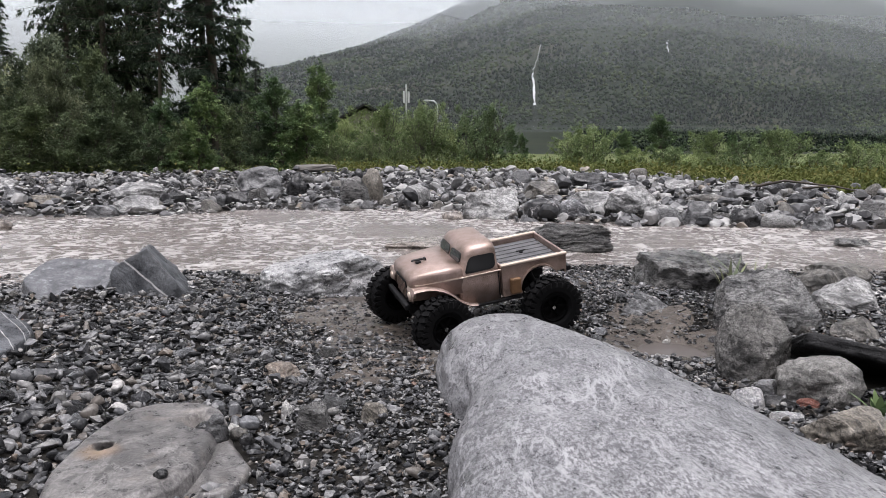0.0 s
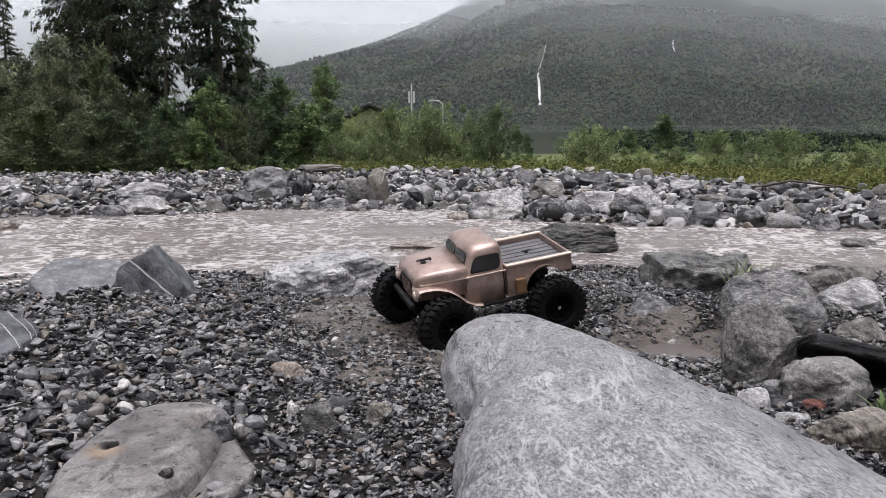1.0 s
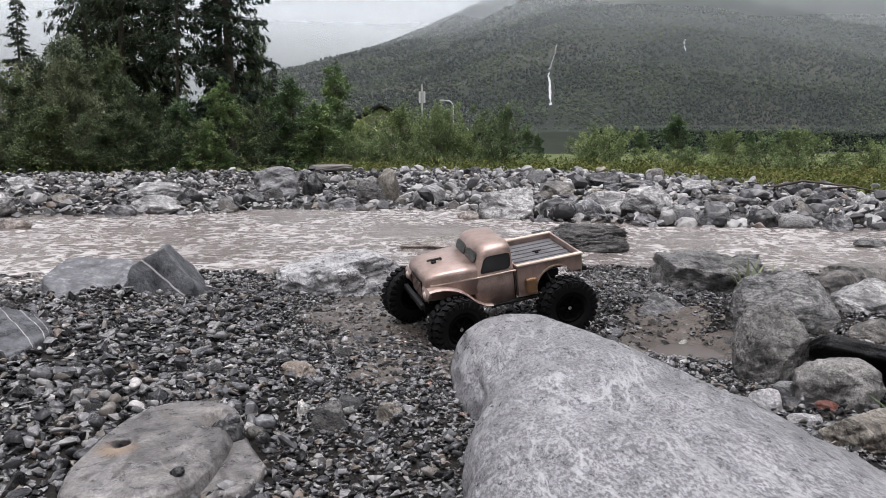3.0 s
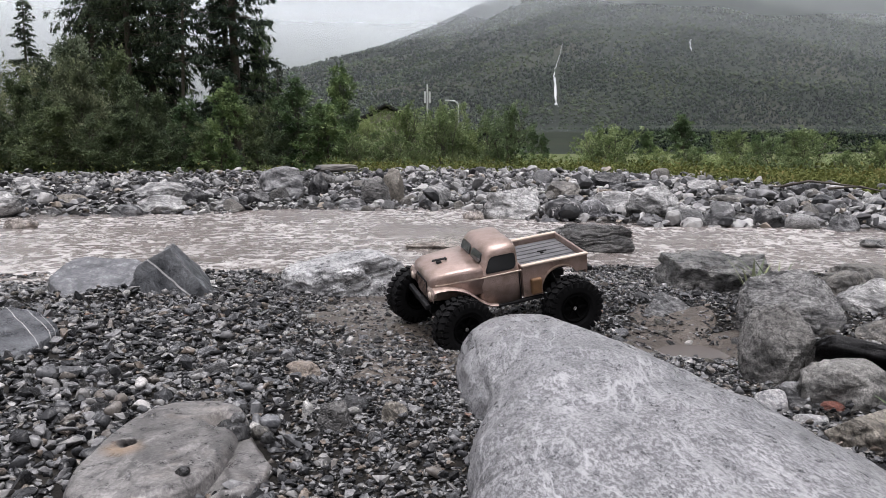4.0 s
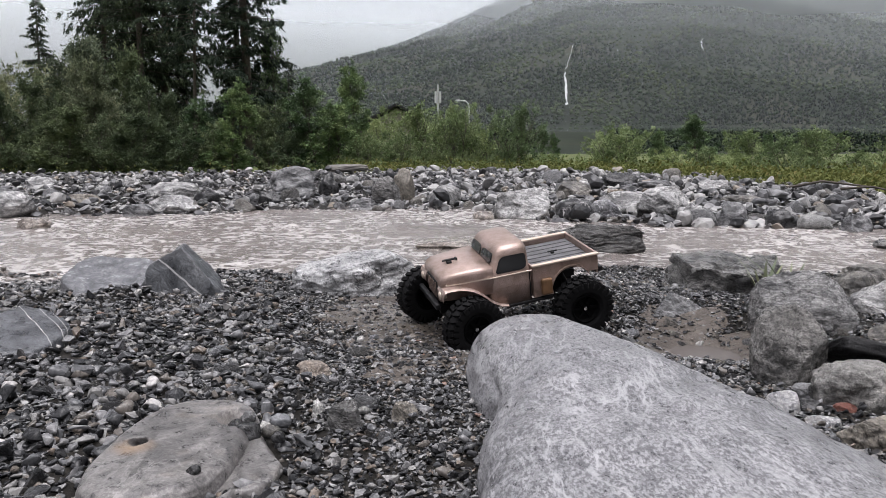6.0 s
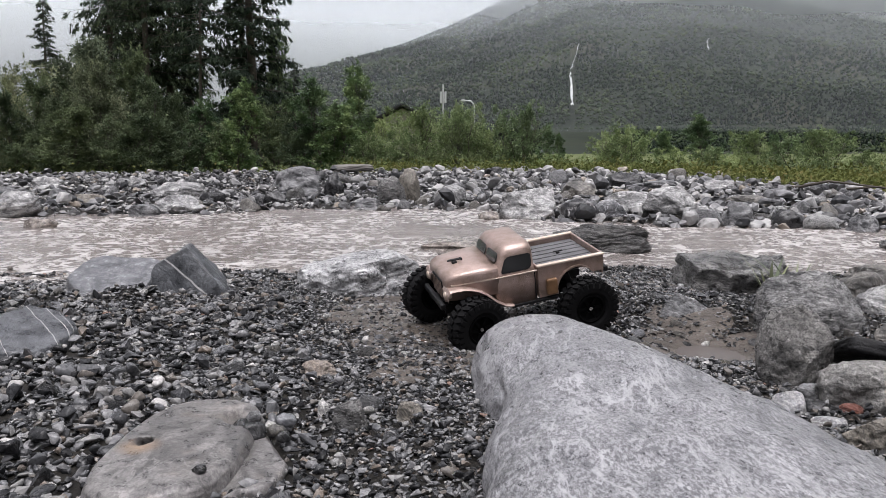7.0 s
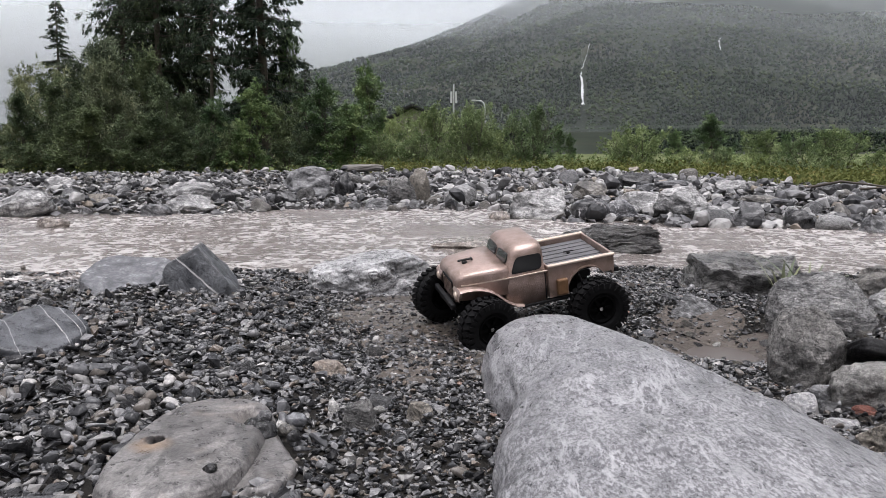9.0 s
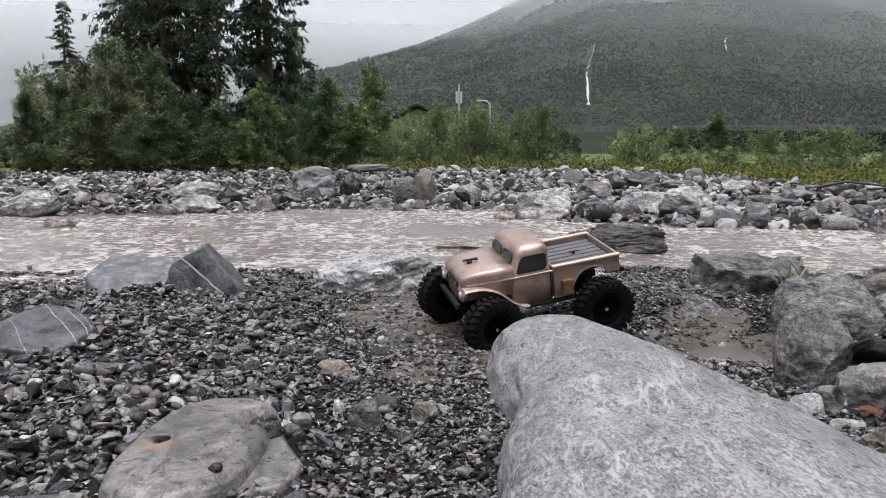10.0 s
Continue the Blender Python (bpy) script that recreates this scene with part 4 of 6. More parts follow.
osize = np.stack([os_, os_ * 0.75, os_ * 0.4], 1)
side_gravel = new("gravel", scatter_mesh("gravel", [hull_template(rng, 6, 3.0) for _ in range(12)], np.stack([ox, oy, ground_z(ox, oy) + osize[:, 2] * 0.25], 1), rot_matrices(len(ox), rng, 0.4), osize, GRAVEL, rng))
tagged(side_gravel, "dark wet slate gravel beside the stream", "gravel", kind="stuff")
ox, oy = rng.uniform(-16, 16, 9000), rng.uniform(5.0, 14.5, 9000)
ou = np.clip(ox / oy, -0.9, 0.9)
out = (np.abs(ox) > 0.58 * oy) & (oy > np.interp(ou, *FAR_SHORE)) & (oy < np.interp(ou, *CREST) + 1)
ox, oy = ox[out], oy[out]
os_ = np.clip(0.14 * np.exp(rng.normal(0, 0.35, len(ox))), 0.05, 0.4)
osize = np.stack([os_, os_ * 0.75, os_ * 0.5], 1)
side_cobbles = new("bank_cobbles", scatter_mesh("bank_cobbles", CHIPS, np.stack([ox, oy, ground_z(ox, oy) + osize[:, 2] * 0.25], 1), rot_matrices(len(ox), rng, 0.5), osize, COBBLE, rng))
tagged(side_cobbles, "grey angular stones along the far bank", "cobbles", kind="stuff")

# larger cobbles on the bank, each a stone of its own
COBBLE_MESHES = [(kind, mesh_np("cobble", *stone_shape(3, 300 + 7 * i + k, 2.8, 3, 0.13, 4, (), 0.04 if kind in ("grey", "darkwet") else 0.0), ROCK[kind])) for i, kind in enumerate(("grey", "pale", "black", "beigegrey", "darkwet", "grey")) for k in range(4)]
SHADE = {"grey": "angular grey cobble on the far stream bank", "pale": "pale grey cobble on the far stream bank", "black": "dark wet cobble on the far stream bank",
         "beigegrey": "brownish grey cobble on the far stream bank", "darkwet": "dark layered cobble on the far stream bank"}
placed = [(fx, fy, max(a, b)) for fx, fy, a, b in FOOTPRINTS]
made = 0
while made < 170:
    u = rng.uniform(-0.58, 0.58)
    s, c = float(np.interp(u, *FAR_SHORE)), float(np.interp(u, *CREST))
    y = s - 0.05 + (c - s) * rng.uniform() ** 1.5
    x = u * y
    w = float(np.clip(0.14 * math.exp(rng.normal(0, 0.38)), 0.09, 0.36))
    if any((x - fx) ** 2 + (y - fy) ** 2 < (0.75 * (a + w / 2)) ** 2 for fx, fy, a in placed):
        continue
    placed.append((x, y, w / 2))
    kind, me = COBBLE_MESHES[int(rng.integers(len(COBBLE_MESHES)))]
    ob = new("cobble", me)
    ob.matrix_basis = pose(x, y, float(ground_z(x, y)) + w * 0.20, rng.uniform(-14, 14), rng.uniform(-14, 14), rng.uniform(0, 360)) @ Matrix.Diagonal((w / 2, w * rng.uniform(0.33, 0.48), w * rng.uniform(0.22, 0.42), 1))
    tagged(ob, SHADE[kind], "cobble", "cobbles on the far bank")
    made += 1


# ---- vegetation ----
def tube_arrays(path, radii, sides=5):
    """A tapered tube along a path."""
    path, radii = np.asarray(path, float), np.asarray(radii, float)
    a = np.arange(sides) * 2 * math.pi / sides
    d = np.gradient(path, axis=0)
    d /= np.linalg.norm(d, axis=1, keepdims=True) + 1e-9
    ref = np.where(np.abs(d[:, 2:3]) > 0.9, np.array([[1.0, 0, 0]]), np.array([[0, 0, 1.0]]))
    s = np.cross(d, ref)
    s /= np.linalg.norm(s, axis=1, keepdims=True) + 1e-9
    t = np.cross(d, s)
    v = path[:, None] + radii[:, None, None] * (np.cos(a)[None, :, None] * s[:, None] + np.sin(a)[None, :, None] * t[:, None])
    i, j = np.meshgrid(np.arange(len(path) - 1), np.arange(sides), indexing="ij")
    k = (j + 1) % sides
    f = np.stack([i * sides + j, i * sides + k, (i + 1) * sides + k, (i + 1) * sides + j], -1).reshape(-1, 4)
    return v.reshape(-1, 3), f


def join_arrays(parts):
    vs, fs, b = [], [], 0
    for v, f in parts:
        vs.append(v)
        fs.append(f + b)
        b += len(v)
    return np.concatenate(vs), np.concatenate(fs)


def leaf_arrays(centres, length, width, r, droop=0.0, along=None):
    """Pointed leaves, one four-cornered blade at each centre."""
    n = len(centres)
    d = r.normal(size=(n, 3)) if along is None else along + r.normal(size=(n, 3)) * 0.45
    d[:, 2] -= droop
    d /= np.linalg.norm(d, axis=1, keepdims=True)
    s = np.cross(d, r.normal(size=(n, 3)) * 0.42 + np.array([0, 0, 1.0]))
    s /= np.linalg.norm(s, axis=1, keepdims=True) + 1e-9
    up = np.cross(d, s)
    L = length * r.uniform(0.6, 1.3, (n, 1))
    W = width * r.uniform(0.7, 1.2, (n, 1))
    v = np.stack([centres, centres + d * L * 0.5 + s * W * 0.5 + up * W * 0.15, centres + d * L, centres + d * L * 0.5 - s * W * 0.5 + up * W * 0.15], 1)
    return v.reshape(-1, 3), np.arange(n * 4).reshape(-1, 4)


def broadleaf(name, height, crown_w, leaves, leaf, mat, seed, stems=1, low=0.05, label="", category="tree", taper=1.0, clumps=80, upright=0.5):
    """A leafy tree or bush: stems and limbs that carry uneven clumps of leaves."""
    r = np.random.default_rng(seed)
    wood, stem_paths = [], []
    k = np.linspace(0, 1, 7)
    for s in range(stems):
        lean = r.normal(size=2) * crown_w * (0.04 if stems == 1 else 0.2)
        base = np.array([r.normal() * 0.04 * crown_w, r.normal() * 0.04 * crown_w, -0.25])
        top = height * (r.uniform(0.7, 0.95) if stems > 1 else 0.94)
        path = base + np.stack([lean[0] * k ** 1.4, lean[1] * k ** 1.4, (top + 0.25) * k], 1) + r.normal(size=(7, 3)) * 0.012 * height * k[:, None]
        rad = (height * 0.014 * (1 - 0.9 * k) + 0.003) * (1 if stems == 1 else 0.6)
        wood.append(tube_arrays(path, rad))
        stem_paths.append(path)
    cs, al = [], []
    share = leaves // clumps
    lop = r.uniform(0, 2 * math.pi, 3)
    for c in range(clumps):
        q = low + (1 - low) * (c + r.uniform()) / clumps
        az = r.uniform(0, 2 * math.pi)
        uneven = 1 + 0.16 * math.sin(az + lop[0] + 5 * q) + 0.10 * math.sin(2 * az + lop[1] - 9 * q) + 0.10 * math.sin(13 * q + lop[2])
        wide = crown_w * 0.5 * (min(1.0, 0.62 + 1.3 * q) * (1 - max(q - 0.35, 0) / 0.65 * 0.88) ** taper) * uneven
        rad = wide * math.sqrt(r.uniform(0.10, 1.0)) * r.uniform(0.8, 1.2)
        p = stem_paths[int(r.integers(stems))]
        o = np.array([np.interp(max(q - 0.16, 0.02), k, p[:, i]) for i in range(3)])
        axis = np.array([np.interp(q, k, p[:, i]) for i in range(2)])
        e = np.array([axis[0] * 0.7 + rad * math.cos(az), axis[1] * 0.7 + rad * math.sin(az), q * height * r.uniform(0.95, 1.03)])
        kk = np.linspace(0, 1, 4)
        bend = o + (e - o) * kk[:, None] + np.stack([0 * kk, 0 * kk, 0.10 * rad * np.sin(math.pi * kk)], 1)
        wood.append(tube_arrays(bend, 0.0035 * height * (1 - 0.85 * kk) * 0.6 + 0.002, 4))
        d = (e - o) / (np.linalg.norm(e - o) + 1e-9)
        # twigs fan out from the limb's end, each with its leaves
        n = int(share * r.uniform(0.5, 1.5))
        twigs = max(3, n // 22)
        size = crown_w * r.uniform(0.07, 0.15)
        td = d * upright + r.normal(size=(twigs, 3)) * np.array([0.75, 0.75, 0.18]) + np.array([0, 0, 0.06])
        td /= np.linalg.norm(td, axis=1, keepdims=True)
        tl = size * r.uniform(0.7, 1.7, twigs)
        ts = e - d * (r.uniform(0, 1.6, twigs) * size)[:, None]
        w = r.integers(0, twigs, n)
        a = r.uniform(0.1, 1.0, n)
        g = td[w] * (tl[w] * a)[:, None]
        g[:, 2] -= 0.22 * tl[w] * a ** 2
        g += r.normal(size=(n, 3)) * leaf * 0.45
        cs.append(ts[w] + g)
        al.append(td[w] * 0.8)
    cs, al = np.concatenate(cs), np.concatenate(al)
    keep = cs[:, 2] > 0.02
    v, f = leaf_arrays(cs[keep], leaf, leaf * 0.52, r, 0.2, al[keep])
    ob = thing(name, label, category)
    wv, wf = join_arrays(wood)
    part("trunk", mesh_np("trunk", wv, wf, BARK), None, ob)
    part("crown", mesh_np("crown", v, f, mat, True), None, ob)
    return ob


def spruce(height, reach, seed, label, sprays=5200, bare=0.02, girth=0.011):
    """A spruce: straight trunk with whorls of boughs, from which hanging twigs carry the needles."""
    r = np.random.default_rng(seed)
    k = np.linspace(0, 1, 9)
    trunk_path = np.stack([0.01 * height * np.sin(3 * k + seed), 0 * k, -0.3 + (height + 0.3) * k], 1)
    wood = [tube_arrays(trunk_path, height * girth * (1 - 0.95 * k) + 0.01, 7)]
    cs, al, boughs = [], [], []
    z = height * bare
    while z < height * 0.985:
        t = z / height
        for _ in range(r.integers(4, 8)):
            boughs.append((z + r.normal() * 0.2, reach * (1 - t) ** 0.6 * r.uniform(0.35, 1.2) + 0.12, r.uniform(0, 2 * math.pi)))
        z += height * r.uniform(0.014, 0.026)
    total = sum(b[1] for b in boughs)
    kk = np.linspace(0, 1, 6)
    for bz, br, az in boughs:
        d, e = np.array([math.cos(az), math.sin(az), 0]), np.array([-math.sin(az), math.cos(az), 0])
        sag = br * (r.uniform(-0.05, 0.15) * kk - r.uniform(0.25, 0.5) * kk ** 2 + 0.22 * kk ** 3)
        bp = d * (br * kk)[:, None] + np.stack([0 * kk, 0 * kk, bz + sag], 1)
        wood.append(tube_arrays(bp, 0.02 * (1 - 0.85 * kk) + 0.003, 3))
        m = max(int(sprays * br / total), 6)
        twigs = max(4, m // 14)
        tq = r.uniform(0.15, 1.0, twigs)
        side = np.where(r.uniform(size=twigs) < 0.5, -1.0, 1.0)
        long = (0.34 * br * (1.12 - tq) + 0.10) * r.uniform(0.5, 1.3, twigs)
        w = r.integers(0, twigs, m)
        a = r.uniform(0, 1, m)
        c = np.stack([np.interp(tq[w], kk, bp[:, i]) for i in range(3)], 1)
        c += e * (side[w] * long[w] * a * 0.8)[:, None] + d * (0.45 * long[w] * a)[:, None]
        c[:, 2] -= 0.75 * long[w] * a ** 1.6 + np.abs(r.normal(size=m)) * 0.05
        cs.append(c)
        al.append(e * side[w][:, None] * 0.5 + d * 0.5 - np.array([0, 0, 0.7]))
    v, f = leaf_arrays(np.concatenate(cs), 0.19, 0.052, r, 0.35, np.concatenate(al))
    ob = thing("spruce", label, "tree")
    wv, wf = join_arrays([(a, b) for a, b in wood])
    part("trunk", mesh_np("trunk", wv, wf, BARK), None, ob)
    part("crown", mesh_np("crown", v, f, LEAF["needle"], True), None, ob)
    return ob


def plant(ob, x, y, turn=0.0, s=1.0, sz=None):
    """Sets a plant on the ground."""
    m = pose(x, y, float(ground_z(x, y)) - 0.02, 0, 0, turn)
    ob.matrix_basis = m
    ob.scale = (s, s, sz or s)
    return ob


def copy_plant(ob, x, y, turn, s=1.0, sz=None, label=""):
    c = copy_thing(ob, pose(x, y, float(ground_z(x, y)) - 0.02, 0, 0, turn))
    c.scale = (s, s, sz or s)
    return tagged(c, label) if label else c


# tall spruces
sp1 = spruce(17.0, 2.6, 1, "tall dark spruce with drooping boughs behind alders", 44000)
sp2 = spruce(18.0, 2.0, 2, "tall narrow dark spruce standing over bushes", 36000)
plant(sp1, -14.17, 38, 0, 1.0, 1.0)
plant(sp2, -9.03, 37, 40, 1.18, 1.0)
copy_plant(sp1, -16.83, 41, 130, 0.95, 1.05, label="tall dark spruce standing close to others")
copy_plant(sp2, -13.54, 40, 200, 1.2, 1.0, label="tall slender spruce among other spruces")
copy_plant(sp1, -17.94, 46, 70, 1.1, 1.1, label="dark spruce filling the gap between two others")
copy_plant(sp2, -10.88, 43, 260, 0.95, 0.95, label="tall dark spruce behind leafy birches")
copy_plant(sp2, -15.27, 48, 20, 0.8, 0.9, label="slender spruce behind the front row of trees")
copy_plant(sp2, -22.09, 45, 110, 0.759, 0.500, label="distant spruce against the white sky")
copy_plant(sp2, -8.03, 42, 300, 0.418, 0.297, label="young spruce at the edge of the spruces")
plant(spruce(17.0, 1.9, 5, "tall spruce with a bare lower trunk between others", 20000, 0.27, 0.0045), -10.88, 36.0, 15)

# leafy trees and bushes along the far bank
alder = broadleaf("alder", 5.2, 4.4, 24000, 0.135, LEAF["alder"], 21, 3, 0.03, "grey-green leafy alder behind the gravel bank", taper=0.7, clumps=105)
alder2 = broadleaf("alder", 4.6, 3.4, 14000, 0.135, LEAF["darkleaf"], 22, 2, 0.03, "dense dark green alder beside the gravel bank", taper=0.85, clumps=75)
birch = broadleaf("young_birch", 3.4, 2.0, 10500, 0.095, LEAF["birch"], 23, 2, 0.03, "young green birch with a rounded crown", taper=0.75, clumps=80)
willow = broadleaf("willow_bush", 2.0, 2.0, 9000, 0.080, LEAF["willow"], 24, 9, 0.03, "yellow-green willow bush with upright stems", "bush", 0.6, 110, 0.9)
willow2 = broadleaf("willow_bush", 1.6, 2.3, 8000, 0.080, LEAF["willow"], 25, 9, 0.03, "bushy yellow-green willow on weedy ground", "bush", 0.45, 100, 0.8)
plant(alder, -11.41, 25, 0, 0.669, 0.783)
copy_plant(alder, -13.35, 26, 80, 0.549, 0.665, label="grey-green alder at the edge of the trees")
plant(alder2, -10.30, 25.5, 30, 0.586, 0.837)
copy_plant(alder, -10.05, 23.5, 200, 0.430, 0.629, label="grey-green alder beside taller spruces")
copy_plant(alder2, -11.34, 23, 150, 0.529, 0.600, label="leafy alder at the edge of the gravel bank")
copy_plant(alder2, -13.35, 25, 250, 0.398, 0.531, label="leafy alder standing apart beyond the gravel bank")
copy_plant(alder2, -19.32, 34, 40, 0.541, 0.406, label="low alder far beyond the gravel bank")
copy_plant(alder2, -8.95, 24, 100, 0.467, 0.630, label="dark green alder in front of the spruces")
copy_plant(alder2, -10.16, 22, 310, 0.545, 0.404, label="low leafy alder under taller alders")
copy_plant(alder2, -8.73, 22, 10, 0.467, 0.372, label="low dark alder at the foot of the trees")
copy_plant(alder2, -8.29, 25, 260, 0.398, 0.531, label="dark green alder in the shade of spruces")
plant(birch, -6.02, 23, 0, 0.782, 0.762)
copy_plant(birch, -7.39, 24, 77, 0.710, 0.664, label="young green birch in front of a spruce")
copy_plant(alder2, -7.62, 22.5, 190, 0.438, 0.328, label="low dark alder beside a young birch")
copy_plant(alder2, -6.64, 23.5, 60, 0.374, 0.336, label="dark alder filling the space under spruces")
copy_plant(alder2, -5.47, 25, 140, 0.398, 0.458, label="dark alder beside a young birch")
copy_plant(birch, -8.29, 39, 120, 1.010, 1.989, label="tall slender birch beside a spruce")
copy_plant(birch, -3.72, 23, 220, 0.817, 0.798, label="leafy green birch beside the spruces")
copy_plant(birch, -2.80, 24, 120, 0.799, 0.932, label="tall young birch with a leafy crown")
copy_plant(birch, -3.08, 22, 300, 0.896, 0.569, label="leafy green birch at the bank edge")
copy_plant(alder2, -4.24, 23, 320, 0.366, 0.332, label="low dark alder at the bank edge")
plant(willow2, -2.17, 22, 33, 0.540, 0.699)
plant(willow, -1.83, 23, 0, 0.589, 0.787)
copy_plant(willow, -0.93, 22, 50, 0.864, 0.930, label="yellow-green willow bush beyond the bank")
copy_plant(willow2, -1.21, 21, 90, 0.662, 0.730, label="low willow in front of a hut")
copy_plant(willow, 0.09, 21, 200, 0.773, 0.931, label="upright yellow-green willow bush on the bank")
copy_plant(willow, -0.53, 24, 120, 0.673, 0.863, label="green willow bush behind other willows")
copy_plant(willow2, 0.87, 22, 140, 0.694, 0.903, label="bushy green willow on weedy ground")
copy_plant(willow, 1.74, 21, 60, 0.706, 0.917, label="tall yellowish willow bush on the bank")
copy_plant(willow2, 1.41, 24, 10, 0.606, 0.565, label="low willow among weeds")
copy_plant(birch, 3.78, 34, 30, 0.427, 0.522, label="dark green sapling behind willows")
copy_plant(birch, 4.38, 34, 130, 0.378, 0.414, label="small dark sapling far behind willows")
copy_plant(willow2, 2.48, 20, 250, 0.568, 0.380, label="low leafy willow on the weedy ground")
copy_plant(willow2, 4.13, 20, 0, 0.786, 0.792, label="rounded willow bush beyond the cobbles")
copy_plant(willow, 3.83, 21, 170, 0.589, 0.549, label="green willow bush among weeds")
copy_plant(birch, 6.56, 26, 300, 0.424, 0.394, label="green birch sapling above the weeds")
copy_plant(willow2, 5.90, 22, 80, 0.555, 0.473, label="low green willow on the weedy bank")
copy_plant(birch, 7.84, 26, 200, 0.635, 0.549, label="green young birch standing above willows")
copy_plant(willow2, 7.19, 23, 210, 0.581, 0.494, label="green willow at the foot of a birch")
copy_plant(willow, 7.93, 22, 20, 0.617, 0.604, label="green willow bush on the valley floor")
copy_plant(willow2, 6.52, 19, 120, 0.480, 0.377, label="low willow bush at the edge of the weeds")
copy_plant(birch, 9.23, 24, 60, 0.355, 0.350, label="leafy sapling among willow bushes")
copy_plant(willow, 8.24, 20, 110, 0.625, 0.552, label="willow bush beside the cobble bank")
copy_plant(willow, 8.19, 18, 310, 0.721, 0.579, label="broad willow bush with yellowish leaves")
copy_plant(willow2, 7.41, 17, 60, 0.483, 0.349, label="willow bush at the edge of the cobbles")
copy_plant(willow2, 8.46, 17, 10, 0.590, 0.417, label="yellow-green willow beyond the bank")
copy_plant(willow, 8.73, 16, 220, 0.577, 0.444, label="yellow-green willow bush close to the bank")
copy_plant(willow2, 8.80, 15, 330, 0.526, 0.470, label="wide low willow beyond the cobbles")


def weeds(count, seed):
    r = np.random.default_rng(seed)
    u = r.uniform(-0.66, 0.66, count)
    c = np.interp(u, *CREST)
    y = c + 0.3 + r.exponential(5.5, count)
    keep = (y < 38) & ((u > -0.14) | (r.uniform(size=count) < 0.02))
    u, y = u[keep], y[keep]
    x = u * y
    tall = 0.34 * r.uniform(0.2, 1.0, len(x)) * smooth(0.0, 3.0, y - np.interp(u, *CREST)) + 0.04
    pos = np.stack([x, y, ground_z(x, y) + tall * r.uniform(0, 1, len(x))], 1)
    return leaf_arrays(pos, 0.065, 0.045, r, -0.1)


wv, wf = weeds(75000, 31)
tagged(new("weeds", mesh_np("weeds", wv, wf, LEAF["weed"], True)), "yellow-green weeds and grasses beyond the gravel bank", "weeds", kind="stuff")


# ---- mountain and mist ----
RIDGE = ([-0.75, -0.45, -0.30, -0.20, -0.127, -0.058, 0.0, 0.06, 0.15, 0.29, 0.42, 0.54, 0.75], [0.012, 0.015, 0.03, 0.090, 0.108, 0.128, 0.150, 0.178, 0.230, 0.268, 0.255, 0.236, 0.20])


def slope_z(u, d):
    """Height of the mountain side at bearing u and distance d."""
    k = np.clip((d - 650) / 1350, 0, 1)
    return np.interp(u, *RIDGE) * 2000 * k ** 0.9 + 0.028 * d * smooth(300, 650, d) * (1 - k) - 1.0


def heights(us, ds, seed, lift=1.0):
    U, D = np.meshgrid(us, ds)
    z = slope_z(U, D) * lift
    p = np.stack([(U * D).ravel(), D.ravel(), z.ravel()], 1)
    p[:, 2] += fractal(p * 0.006, 4, seed) * 16 * np.clip((p[:, 1] - 700) / 500, 0, 1) * np.clip((2000 - p[:, 1]) / 500, 0.15, 1)
    w, h = len(us), len(ds)
    i = (np.arange(h - 1)[:, None] * w + np.arange(w - 1)[None]).ravel()
    return p, np.stack([i, i + 1, i + w + 1, i + w], 1)


def hill_material():
    m, n, l, b = material("forest_floor_and_pasture", 0.9, 0.2)
    g = n.new("ShaderNodeNewGeometry")
    a = noise_tex(n, l, 0.006, 5, 0.6, g.outputs["Position"])
    f = noise_tex(n, l, 0.08, 5, 0.7, g.outputs["Position"])
    r = ramp(n, [(0.35, (0.009, 0.014, 0.009)), (0.54, (0.016, 0.023, 0.013)), (0.70, (0.034, 0.035, 0.021))])
    l.new(a.outputs[0], r.inputs[0])
    s = ramp(n, [(0.3, (0.6, 0.6, 0.6)), (0.7, (1.3, 1.3, 1.3))])
    l.new(f.outputs[0], s.inputs[0])
    l.new(mix(n, l, 1.0, r.outputs[0], s.outputs[0], "MULTIPLY"), b.inputs["Base Color"])
    return m


HILL = hill_material()
mv, mf = heights(np.linspace(-0.72, 0.72, 150), np.concatenate([np.linspace(300, 640, 12), np.linspace(660, 2000, 90), np.linspace(2020, 2500, 8)]), 3)
tagged(new("mountain", mesh_np("mountain", mv, mf, HILL)), "steep forested mountain side with brown pastures under cloud", "mountain", kind="structure")


